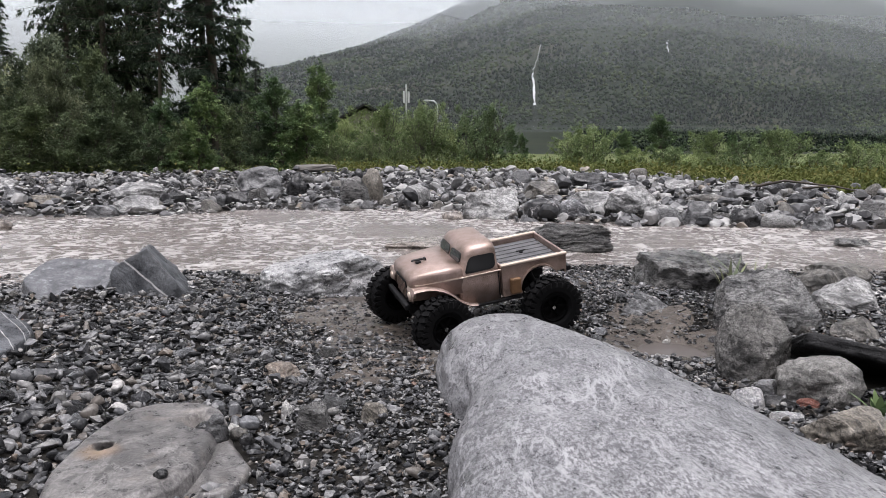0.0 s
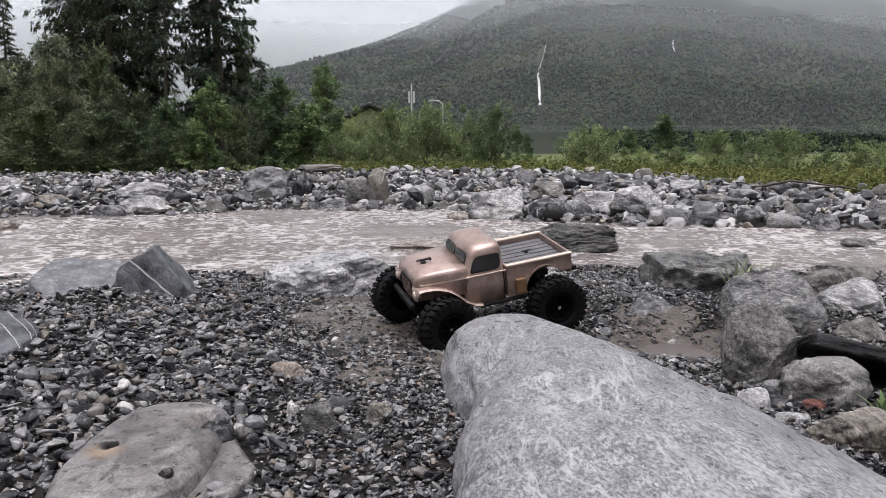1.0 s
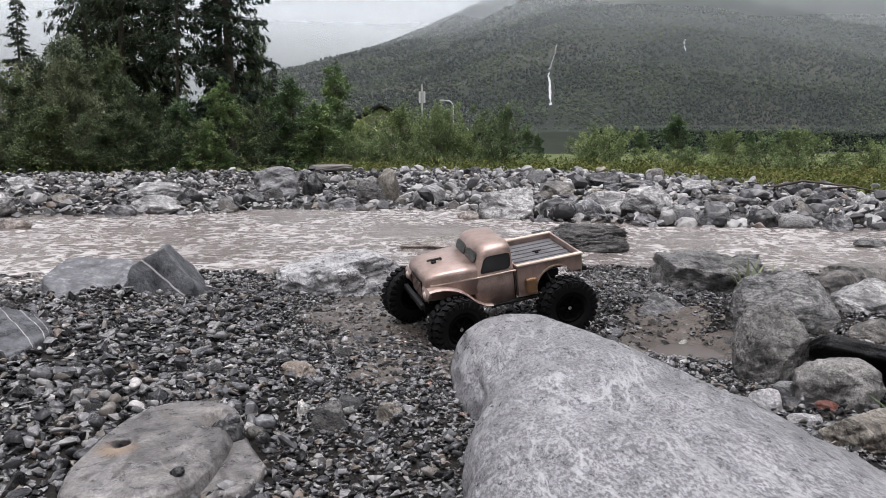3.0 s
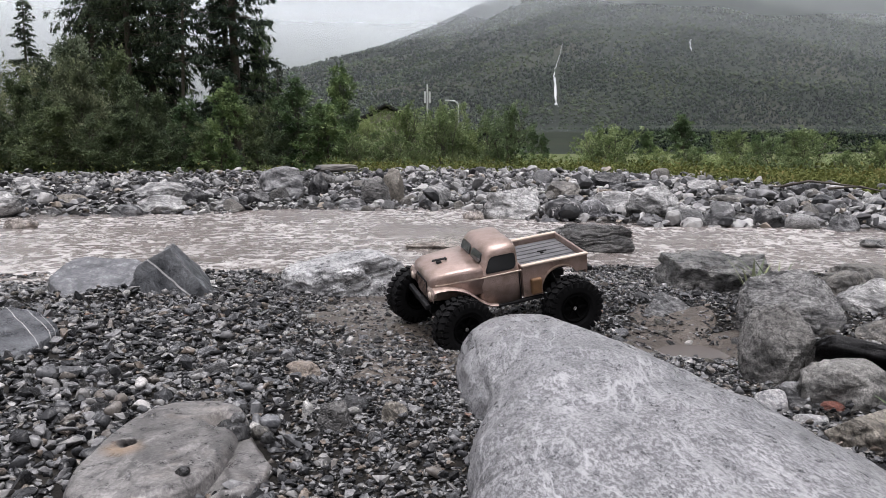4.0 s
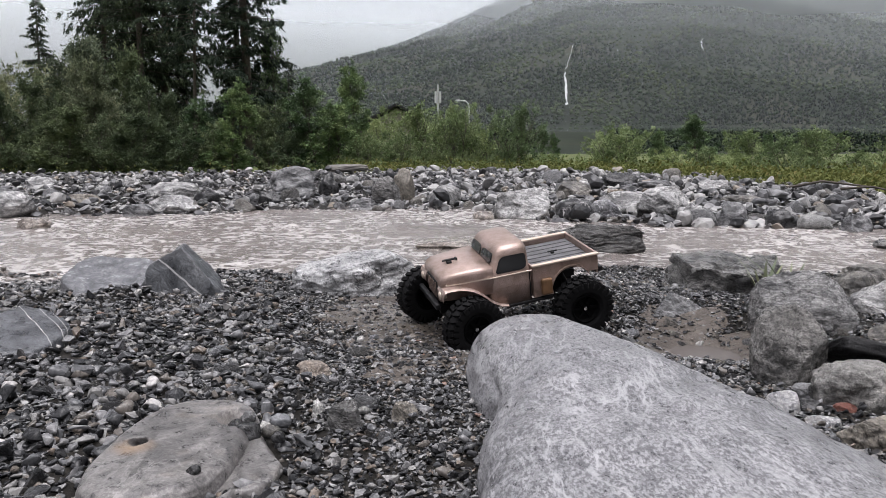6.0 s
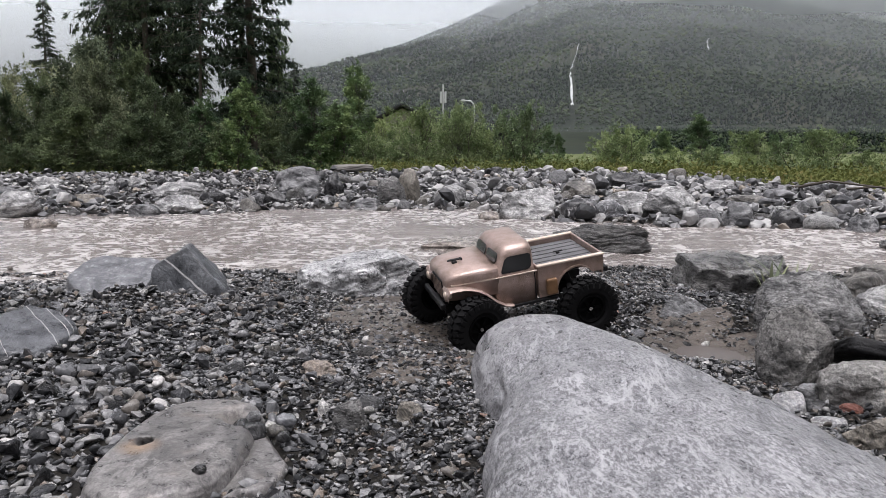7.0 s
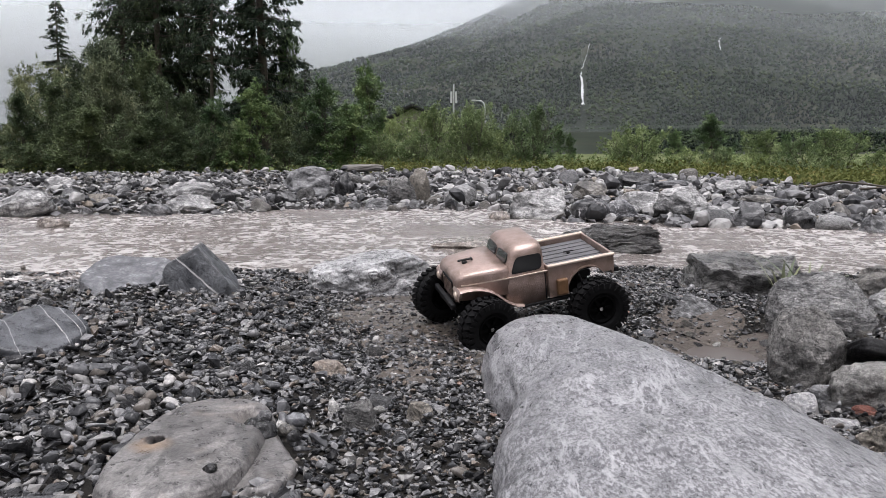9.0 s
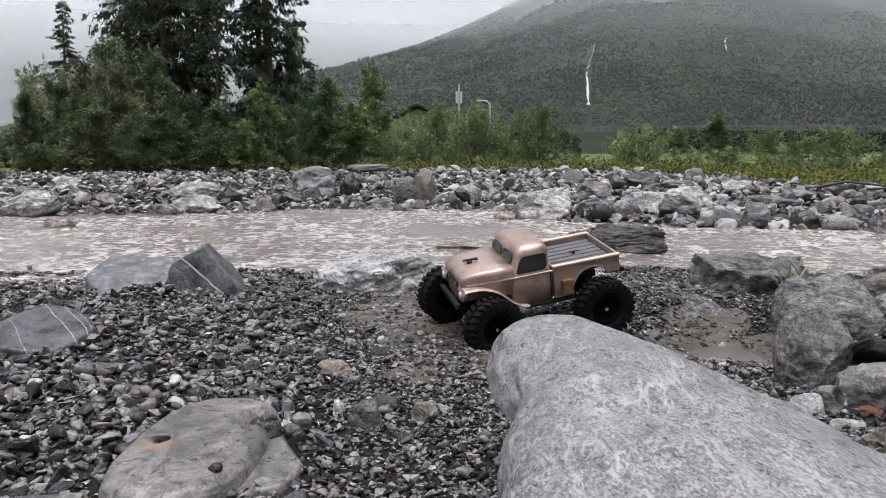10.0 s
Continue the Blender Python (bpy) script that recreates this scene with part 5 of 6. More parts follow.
def far_woods(count, seed, wide, tall, patch_seed, share):
    """Places, turns and sizes of the crowns of one kind of tree on the slope."""
    r = np.random.default_rng(seed)
    u = r.uniform(-0.33, 0.62, count)
    d = 645 + 1375 * r.uniform(0, 1, count) ** 1.7
    # hedges and copses on the valley floor, open only where a field shows
    low = (r.uniform(size=count) < 0.22) & ((u < 0.105) | (u > 0.195))
    d = np.where(low, 380 + 280 * r.uniform(0, 1, count), d)
    p = np.stack([u * d, d, slope_z(u, d)], 1)
    p[:, 2] += fractal(p * 0.006, 4, 3) * 16 * np.clip((d - 700) / 500, 0, 1) * np.clip((2000 - d) / 500, 0.15, 1)
    pasture = fractal(p * 0.004, 3, 9)
    patch = fractal(p * 0.012, 3, patch_seed)
    glade = np.exp(-((u - 0.21) / 0.07) ** 2 - ((d - 870) / 55) ** 2) + 0.8 * np.exp(-((u - 0.06) / 0.05) ** 2 - ((d - 730) / 12) ** 2)
    keep = (pasture + 1.5 * glade * r.uniform(0.3, 1, count) < 0.74) & ((np.abs(u - 0.143) > 0.004) | (d > 865)) & (patch + r.normal(0, 0.25, count) < share)
    p = p[keep]
    n = len(p)
    s = r.uniform(0.5, 1.35, n) * 0.0041 * np.minimum(p[:, 1], 1150)
    size = np.stack([s * wide * r.uniform(0.8, 1.2, n), s * wide, s * tall * r.uniform(0.7, 1.4, n)], 1)
    p[:, 2] += size[:, 2] * 0.3
    return p, rot_matrices(n, r, 0.15), size


fp, fr_, fs_ = far_woods(40000, 41, 0.95, 1.45, 15, 0.16)
tagged(new("mountain_spruce_woods", scatter_mesh("mountain_spruce_woods", [hull_template(rng, 7, 1.6) for _ in range(14)], fp, fr_, fs_, LEAF["forest"], rng, False)),
       "dark spruce woods covering the mountain side", "woods", kind="stuff")
fp, fr_, fs_ = far_woods(46000, 42, 1.35, 1.0, 16, 0.40)
tagged(new("mountain_broadleaf_woods", scatter_mesh("mountain_broadleaf_woods", [hull_template(rng, 8, 2.2) for _ in range(14)], fp, fr_, fs_, LEAF["broadwood"], rng, False)),
       "mid-green broadleaf woods on the mountain side", "woods", kind="stuff")
bv, bf = heights(np.linspace(-0.8, 0.3, 50), np.linspace(1500, 3600, 40), 7)
bv = bv * (1.0, 1.0, 1.0) + (-500, 1400, 0)
bv[:, 2] = (bv[:, 1] - 2800) * 0.70 * np.interp(bv[:, 0] / bv[:, 1], [-0.8, -0.42, -0.28, -0.2, -0.05, 0.3], [0.05, 0.08, 0.35, 0.55, 0.95, 1.2]) + 90
tagged(new("far_mountain", mesh_np("far_mountain", bv, bf, HILL)), "pale far mountain slope lost in mist", "mountain", kind="structure")


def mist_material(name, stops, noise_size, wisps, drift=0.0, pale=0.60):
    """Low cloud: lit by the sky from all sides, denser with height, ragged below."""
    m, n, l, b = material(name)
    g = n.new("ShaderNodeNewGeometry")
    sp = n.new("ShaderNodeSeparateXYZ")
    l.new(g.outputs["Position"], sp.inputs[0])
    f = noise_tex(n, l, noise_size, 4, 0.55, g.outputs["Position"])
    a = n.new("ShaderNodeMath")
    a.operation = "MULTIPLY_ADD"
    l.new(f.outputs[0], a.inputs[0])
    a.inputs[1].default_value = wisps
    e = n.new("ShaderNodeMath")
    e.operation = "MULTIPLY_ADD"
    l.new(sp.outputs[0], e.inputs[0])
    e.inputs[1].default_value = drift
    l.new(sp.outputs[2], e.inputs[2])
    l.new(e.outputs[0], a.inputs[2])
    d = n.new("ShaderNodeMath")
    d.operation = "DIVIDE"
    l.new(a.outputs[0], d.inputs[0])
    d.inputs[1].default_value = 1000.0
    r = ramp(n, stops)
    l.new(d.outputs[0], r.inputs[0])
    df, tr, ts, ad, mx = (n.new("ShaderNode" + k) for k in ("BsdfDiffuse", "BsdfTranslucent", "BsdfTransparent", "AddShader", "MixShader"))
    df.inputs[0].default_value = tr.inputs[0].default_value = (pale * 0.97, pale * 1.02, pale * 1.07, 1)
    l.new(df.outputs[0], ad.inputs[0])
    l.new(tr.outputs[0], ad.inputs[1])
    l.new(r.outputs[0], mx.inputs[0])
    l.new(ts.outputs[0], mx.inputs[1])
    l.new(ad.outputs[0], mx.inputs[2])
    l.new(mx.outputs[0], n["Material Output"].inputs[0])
    return m


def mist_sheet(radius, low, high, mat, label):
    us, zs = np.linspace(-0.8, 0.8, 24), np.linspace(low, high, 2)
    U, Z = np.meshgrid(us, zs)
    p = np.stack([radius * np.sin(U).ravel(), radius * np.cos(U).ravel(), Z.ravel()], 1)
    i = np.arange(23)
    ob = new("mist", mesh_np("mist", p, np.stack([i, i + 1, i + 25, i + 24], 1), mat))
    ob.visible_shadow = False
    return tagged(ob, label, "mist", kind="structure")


g3 = lambda v: (v, v, v)
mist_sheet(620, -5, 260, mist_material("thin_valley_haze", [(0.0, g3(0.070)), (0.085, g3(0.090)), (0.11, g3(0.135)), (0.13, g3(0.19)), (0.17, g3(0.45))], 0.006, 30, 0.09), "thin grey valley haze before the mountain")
for far, a, b in ((800, 0.008, 0.035), (930, 0.012, 0.06), (1080, 0.020, 0.15), (1300, 0.025, 0.27)):
    z = far * 0.00012
    mist_sheet(far, -5, 420, mist_material("low_cloud", [(0.0, g3(a)), (z * 1.1, g3(a)), (z * 1.45, g3((a + b) / 2)), (z * 1.75, g3(b))], 0.008, 40, 0.15, 0.72), "ragged low cloud drifting along the mountain side")
mist_sheet(1700, -5, 520, mist_material("ridge_cloud", [(0.0, g3(0.05)), (0.14, g3(0.07)), (0.22, g3(0.10)), (0.32, g3(0.25))], 0.006, 50, 0.0, 0.66), "pale cloud hanging on the mountain ridge")
mist_sheet(2550, -5, 900, mist_material("back_cloud", [(0.0, g3(0.30)), (0.27, g3(0.36)), (0.37, g3(0.62)), (0.46, g3(0.97))], 0.002, 80, 0.0, 0.96), "pale cloud filling the side valley")


# ---- the remote-controlled truck ----
def paint_material():
    m, n, l, b = material("champagne_paint", 0.42, 0.5)
    b.inputs["Metallic"].default_value = 0.5
    b.inputs["Coat Weight"].default_value = 0.6
    b.inputs["Coat Roughness"].default_value = 0.25
    tc = n.new("ShaderNodeTexCoord")
    d = noise_tex(n, l, 16, 5, 0.65, tc.outputs["Object"])
    r = ramp(n, [(0.35, (0.48, 0.358, 0.318)), (0.55, (0.33, 0.243, 0.204)), (0.72, (0.15, 0.104, 0.079))])
    l.new(d.outputs[0], r.inputs[0])
    l.new(r.outputs[0], b.inputs["Base Color"])
    v = n.new("ShaderNodeTexVoronoi")
    v.inputs["Scale"].default_value = 240
    l.new(tc.outputs["Object"], v.inputs["Vector"])
    drop = ramp(n, [(0.15, (1, 1, 1)), (0.42, (0, 0, 0))])
    l.new(v.outputs["Distance"], drop.inputs[0])
    bump(n, l, b, drop.outputs[0], 0.55, 0.0012)
    return m


PAINT = paint_material()
TRIM = plain("pale_worn_trim", (0.60, 0.50, 0.42), 0.4, 0.2, 0.15, 30)
RUBBER = plain("black_tyre_rubber", (0.008, 0.008, 0.0085), 0.8, 0, 0.3, 40, 0.001, 0.12)
BLACK = plain("black_plastic", (0.010, 0.010, 0.011), 0.55, 0, 0.2, 30, 0.0, 0.25)
RIM = plain("matt_black_rim", (0.004, 0.004, 0.0042), 0.8, 0, 0.2, 30, 0.0, 0.05)
REDLENS = plain("red_lens", (0.45, 0.02, 0.02), 0.25, 0, 0.1, 20)
DARKGLASS = plain("smoked_window", (0.025, 0.026, 0.027), 0.08, 0, 0.1, 10)
GOLD = plain("muddy_gold_box", (0.22, 0.125, 0.065), 0.45, 0.3, 0.35, 40)
PLANK = plain("grey_bed_boards", (0.10, 0.10, 0.105), 0.6, 0, 0.25, 25, 0.0006)
CHROME = plain("bright_screw", (0.7, 0.7, 0.7), 0.25, 1.0, 0.05, 10)


def box(bm, x0, x1, y0, y1, z0, z1, bevel=0.0):
    r = bmesh.ops.create_cube(bm, size=1, matrix=Matrix.LocRotScale(((x0 + x1) / 2, (y0 + y1) / 2, (z0 + z1) / 2), None, (abs(x1 - x0), abs(y1 - y0), abs(z1 - z0))))
    if bevel:
        es = list({e for v in r["verts"] for e in v.link_edges})
        bmesh.ops.bevel(bm, geom=es, offset=bevel, segments=2, affect="EDGES", profile=0.5)
    return bm


def boxed(*args, bevel=0.0015):
    return box(bmesh.new(), *args, bevel=bevel)


def loft(rings, cap=True):
    """A skin over rings of equally many points."""
    bm = bmesh.new()
    rows = [[bm.verts.new(p) for p in r] for r in rings]
    for a, b in zip(rows, rows[1:]):
        for i in range(len(a)):
            j = (i + 1) % len(a)
            bm.faces.new((a[i], a[j], b[j], b[i]))
    if cap:
        bm.faces.new(rows[0][::-1])
        bm.faces.new(rows[-1])
    bmesh.ops.recalc_face_normals(bm, faces=bm.faces)
    return bm


def rounded(x0, x1, hw, z, r, steps=4):
    """A rounded rectangle about the x axis at height z."""
    out = []
    for cx, cy, a0 in ((x1 - r, hw - r, 0), (x0 + r, hw - r, 90), (x0 + r, -hw + r, 180), (x1 - r, -hw + r, 270)):
        for s in range(steps + 1):
            a = radians(a0 + 90 * s / steps)
            out.append((cx + r * math.cos(a), cy + r * math.sin(a), z))
    return out


def plate(points, normal, thick):
    """A flat panel with the given outline and thickness."""
    bm = bmesh.new()
    n = Vector(normal).normalized() * thick
    a = [bm.verts.new(p) for p in points]
    b = [bm.verts.new(Vector(p) + n) for p in points]
    bm.faces.new(a)
    bm.faces.new(b[::-1])
    for i in range(len(a)):
        j = (i + 1) % len(a)
        bm.faces.new((a[i], b[i], b[j], a[j]))
    bmesh.ops.recalc_face_normals(bm, faces=bm.faces)
    return bm


def round_quad(a, b, c, d, r=0.22, steps=3):
    """Four corners with rounded corners, as an outline."""
    q = [Vector(p) for p in (a, b, c, d)]
    out = []
    for i in range(4):
        p, prev, nxt = q[i], q[i - 1], q[(i + 1) % 4]
        s, e = p.lerp(prev, r), p.lerp(nxt, r * (p - prev).length / (nxt - p).length)
        for k in range(steps + 1):
            t = k / steps
            out.append(tuple(s.lerp(p, t).lerp(p.lerp(e, t), t)))
    return out


def tyre_mesh(r_out=0.064, r_in=0.034, half=0.0235):
    prof = [(r_in, -half * 0.75), (r_in + 0.008, -half), (r_out - 0.012, -half * 1.02), (r_out - 0.004, -half * 0.85), (r_out, -half * 0.4), (r_out, half * 0.4), (r_out - 0.004, half * 0.85),
            (r_out - 0.012, half * 1.02), (r_in + 0.008, half), (r_in, half * 0.75)]
    n = 40
    rings = [[(r * math.cos(2 * math.pi * i / n), y, r * math.sin(2 * math.pi * i / n)) for r, y in prof] for i in range(n)]
    bm = loft(rings + [rings[0]], cap=False)
    bmesh.ops.remove_doubles(bm, verts=bm.verts, dist=1e-6)
    for i in range(26):
        for side in (-1, 1):
            a = 2 * math.pi * (i + 0.5 * (side > 0)) / 26
            m = Matrix.Rotation(-a, 4, "Y") @ Matrix.Translation((r_out + 0.0005, side * half * 0.55, 0)) @ Matrix.Rotation(side * 0.35, 4, "X") @ Matrix.Diagonal((0.007, half * 0.85, 0.0095, 1))
            bmesh.ops.create_cube(bm, size=1, matrix=m)
            m = Matrix.Rotation(-a, 4, "Y") @ Matrix.Translation((r_out - 0.006, side * half * 1.0, 0)) @ Matrix.Diagonal((0.013, 0.004, 0.0085, 1))
            bmesh.ops.create_cube(bm, size=1, matrix=m)
    return bm


def rim_mesh():
    prof = [(0.035, -0.02), (0.035, 0.02), (0.031, 0.021), (0.028, 0.012), (0.010, 0.008), (0.002, 0.008), (0.002, -0.006), (0.028, -0.01), (0.031, -0.02)]
    n = 28
    rings = [[(r * math.cos(2 * math.pi * i / n), y, r * math.sin(2 * math.pi * i / n)) for r, y in prof] for i in range(n)]
    bm = loft(rings + [rings[0]], cap=False)
    bmesh.ops.remove_doubles(bm, verts=bm.verts, dist=1e-6)
    for i in range(6):
        m = Matrix.Rotation(math.pi / 3 * i, 4, "Y") @ Matrix.Translation((0.019, 0.012, 0)) @ Matrix.Diagonal((0.018, 0.007, 0.006, 1))
        bmesh.ops.create_cube(bm, size=1, matrix=m)
    return bm


def disc(r, y0, y1, n=12):
    return loft([[(r * math.cos(2 * math.pi * i / n), y, r * math.sin(2 * math.pi * i / n)) for i in range(n)] for y in (y0, y1)])


def arch(cx, cz, r, a0, a1, n=14):
    return [(cx + r * math.cos(radians(a0 + (a1 - a0) * i / n)), cz + r * math.sin(radians(a0 + (a1 - a0) * i / n))) for i in range(n + 1)]


def truck():
    t = thing("toy_truck", "champagne-coloured remote-controlled pickup with big black tyres climbing over gravel", "toy truck", pose(0.147, 1.946, -0.021, -10.4, 9.2, 195.1))
    # cab: lower walls, pillars and domed roof
    part("cab", loft([rounded(-0.036, 0.064, 0.088, 0.100, 0.010), rounded(-0.036, 0.066, 0.091, 0.150, 0.012), rounded(-0.036, 0.064, 0.0895, 0.170, 0.014), rounded(-0.035, 0.060, 0.0875, 0.177, 0.016),
                      rounded(-0.034, 0.046, 0.0815, 0.216, 0.016), rounded(-0.033, 0.041, 0.0795, 0.2255, 0.017), rounded(-0.031, 0.035, 0.0745, 0.2325, 0.018), rounded(-0.026, 0.026, 0.0630, 0.2362, 0.018), rounded(-0.012, 0.012, 0.030, 0.2375, 0.011)]), PAINT, t, smooth=True)
    for s in (1, -1):
        o = round_quad((0.046, s * 0.0880, 0.1810), (-0.022, s * 0.0880, 0.1810), (-0.022, s * 0.0832, 0.2125), (0.034, s * 0.0832, 0.2125), 0.2)
        part("side_window", plate(o, (0, s, 0.15), 0.0012), DARKGLASS, t, "smoked side window")
        rim = plate(round_quad((0.050, s * 0.0876, 0.1785), (-0.025, s * 0.0876, 0.1785), (-0.025, s * 0.0825, 0.2150), (0.035, s * 0.0825, 0.2150), 0.2), (0, s, 0.15), 0.0008)
        part("window_surround", rim, BLACK, t)
        p = round_quad((0.0535, s * 0.006, 0.1985), (0.0525, s * 0.069, 0.1985), (0.0450, s * 0.063, 0.2200), (0.0460, s * 0.006, 0.2200), 0.2)
        part("windscreen", plate(p, (1, 0, 0.35), 0.003), DARKGLASS, t, "split windscreen pane")
        part("door_seam", boxed(-0.0305, -0.0290, s * 0.0885, s * 0.0915, 0.105, 0.170, bevel=0), BLACK, t)
        part("hood_crease", plate([(0.062, s * 0.0880, 0.1708), (0.164, s * 0.0755, 0.1695), (0.164, s * 0.0755, 0.1722), (0.062, s * 0.0880, 0.1738)], (0, s, 0), 0.0025), TRIM, t)
        part("belt_moulding", boxed(-0.036, 0.064, s * 0.0885, s * 0.0925, 0.1708, 0.1738, bevel=0.001), TRIM, t)
        # front fender: a flat pad at the nose that flows down behind the wheel to the sill
        top = [(0.178, 0.146), (0.1775, 0.159), (0.173, 0.1665), (0.158, 0.1680), (0.142, 0.1670), (0.130, 0.1650), (0.119, 0.1615), (0.106, 0.1560), (0.094, 0.1485), (0.080, 0.1360), (0.065, 0.1210), (0.046, 0.1090), (0.027, 0.1050)]
        rings = [[(x, s * 0.050, z), (x, s * 0.096, z), (x, s * 0.100, z - 0.004), (x, s * 0.0975, z - 0.006), (x, s * 0.094, z - 0.003), (x, s * 0.050, z - 0.003)] for x, z in top]
        part("front_fender", loft(rings), PAINT, t, smooth=False)
        part("inner_wing", plate([(0.06, s * 0.052, 0.105), (0.168, s * 0.050, 0.135), (0.168, s * 0.050, 0.162), (0.06, s * 0.060, 0.165)], (0, s, 0), 0.002), BLACK, t)
        part("headlight", loft([[(x, s * 0.074 + r * math.cos(a * 0.6283), 0.150 + r * math.sin(a * 0.6283)) for a in range(10)] for x, r in ((0.165, 0.008), (0.178, 0.010), (0.1815, 0.007))]), TRIM, t, "pale round headlight", True)
        # bed side with wheel opening
        o = [(-0.038, 0.104), (-0.038, 0.177), (-0.199, 0.177), (-0.199, 0.141)] + [(x, z) for x, z in arch(-0.130, 0.118, 0.046, 150, -15)] + [(-0.0850, 0.104)]
        part("bed_side", plate([(x, s * 0.090, z) for x, z in o], (0, -s, 0), 0.005), PAINT, t)
        rings = [[(x, s * 0.088, z), (x, s * 0.0965, z - 0.001), (x, s * 0.0965, z - 0.004), (x, s * 0.088, z - 0.004)] for x, z in arch(-0.130, 0.118, 0.049, -8, 150)]
        part("rear_fender", loft(rings), PAINT, t)
        part("bed_rail", boxed(-0.201, -0.036, s * 0.082, s * 0.0935, 0.1775, 0.1825), TRIM, t, "pale bed rail")
        part("tool_box", boxed(-0.080, -0.054, s * 0.0905, s * 0.103, 0.110, 0.148, bevel=0.004), GOLD, t, "muddy gold side box")
        part("sill", boxed(-0.082, 0.030, s * 0.080, s * 0.0935, 0.0945, 0.101), BLACK, t)
        part("chassis_rail", boxed(-0.19, 0.172, s * 0.026, s * 0.034, 0.088, 0.106), BLACK, t)
    part("rear_window", plate(round_quad((-0.0362, 0.05, 0.184), (-0.0362, -0.05, 0.184), (-0.0352, -0.045, 0.212), (-0.0352, 0.045, 0.212), 0.2), (-1, 0, 0.1), 0.001), DARKGLASS, t, "smoked rear window")
    # hood, nose and grille
    hood = []
    for x, hw, top in ((0.055, 0.0895, 0.1985), (0.09, 0.0865, 0.1990), (0.125, 0.0825, 0.1975), (0.153, 0.0785, 0.1950), (0.168, 0.0735, 0.1905), (0.1735, 0.0685, 0.1820)):
        hood.append([(x, -hw, 0.135), (x, -hw, top - 0.011), (x, -hw * 0.975, top - 0.0045), (x, -hw * 0.90, top - 0.0012), (x, -hw * 0.3, top), (x, hw * 0.3, top), (x, hw * 0.90, top - 0.0012),
                     (x, hw * 0.975, top - 0.0045), (x, hw, top - 0.011), (x, hw, 0.135)])
    part("hood", loft(hood), PAINT, t, smooth=True)
    part("grille", boxed(0.168, 0.1755, -0.040, 0.040, 0.128, 0.172, bevel=0.002), BLACK, t, "black slatted grille")
    for i in range(6):
        part("grille_bar", boxed(0.175, 0.177, -0.033 + 0.0125 * i, -0.029 + 0.0125 * i, 0.131, 0.167, bevel=0.0005), PAINT, t)
    part("nose", boxed(0.155, 0.173, -0.047, 0.047, 0.122, 0.136, bevel=0.003), PAINT, t)
    part("front_bumper", boxed(0.180, 0.191, -0.075, 0.075, 0.116, 0.130, bevel=0.003), BLACK, t)
    part("bumper_bracket", boxed(0.150, 0.184, -0.030, 0.030, 0.110, 0.120), BLACK, t)
    # hood pin and its clip
    clip = bmesh.new()
    box(clip, 0.126, 0.138, -0.001, 0.011, 0.193, 0.2025, 0.003)
    box(clip, 0.112, 0.148, 0.0030, 0.0065, 0.2020, 0.2055, 0.0010)
    box(clip, 0.115, 0.145, -0.006, -0.003, 0.2000, 0.2035, 0.0010)
    box(clip, 0.112, 0.116, -0.006, 0.0065, 0.2000, 0.2050, 0.0010)
    part("body_clip", clip, BLACK, t, "black body clip on the hood")
    pin = bmesh.new()
    box(pin, -0.129, -0.121, -0.004, 0.004, 0.166, 0.1725, 0.002)
    box(pin, -0.137, -0.113, -0.002, 0.002, 0.1715, 0.1745, 0.001)
    part("body_post", pin, BLACK, t)
    # bed
    part("bed_floor", boxed(-0.195, -0.041, -0.0845, 0.0845, 0.155, 0.1640, bevel=0), BLACK, t)
    for i in range(7):
        y = -0.078 + 0.0236 * i
        part("bed_board", boxed(-0.194, -0.042, y - 0.0035, y + 0.0195 - 0.0035, 0.1642, 0.1675, bevel=0.001), PLANK, t, "grey bed board")
    part("bed_front", boxed(-0.0410, -0.0370, -0.0845, 0.0845, 0.105, 0.1800, bevel=0.001), PAINT, t)
    part("tailgate", boxed(-0.2010, -0.1952, -0.0845, 0.0845, 0.130, 0.1815, bevel=0.002), PAINT, t, "champagne tailgate")
    for s in (1, -1):
        part("tail_light", boxed(-0.2040, -0.2012, s * 0.074 - 0.005, s * 0.074 + 0.005, 0.152, 0.168, bevel=0.001), REDLENS, t, "small red tail light")
    part("rear_bumper", boxed(-0.212, -0.2015, -0.088, 0.088, 0.134, 0.146, bevel=0.002), BLACK, t)
    part("gearbox", boxed(-0.05, 0.06, -0.026, 0.026, 0.072, 0.108, bevel=0.006), BLACK, t)
    part("motor", boxed(0.085, 0.15, -0.024, 0.024, 0.095, 0.132, bevel=0.006), BLACK, t)
    # wheels, each on its own place as the axles twist
    tyre, rim, nut = tyre_mesh(), rim_mesh(), disc(0.0045, 0.008, 0.017)
    tyre_me, rim_me, nut_me = bm_mesh("tyre", tyre, RUBBER), bm_mesh("rim", rim, RIM), bm_mesh("wheel_nut", nut, CHROME)
    hubs = [(0.122, 0.116, 0.077, 14), (-0.146, 0.110, 0.067, 0), (0.170, -0.112, 0.085, 194), (-0.146, -0.110, 0.088, 180)]
    for x, y, z, turn in hubs:
        w = thing("wheel", "", "")
        w.parent = t
        w.matrix_basis = pose(x, y, z, 0, 0, turn)
        part("tyre", tyre_me, None, w)
        part("rim", rim_me, None, w)
        part("wheel_nut", nut_me, None, w)
    for a, b in ((hubs[0], hubs[2]), (hubs[1], hubs[3])):
        p0, p1 = Vector(a[:3]), Vector(b[:3])
        k = np.array([p0.lerp(p1, i / 6) for i in range(7)])
        v, f = tube_arrays(k, [0.008, 0.008, 0.011, 0.018, 0.011, 0.008, 0.008], 10)
        part("axle", mesh_np("axle", v, f, BLACK), None, t)
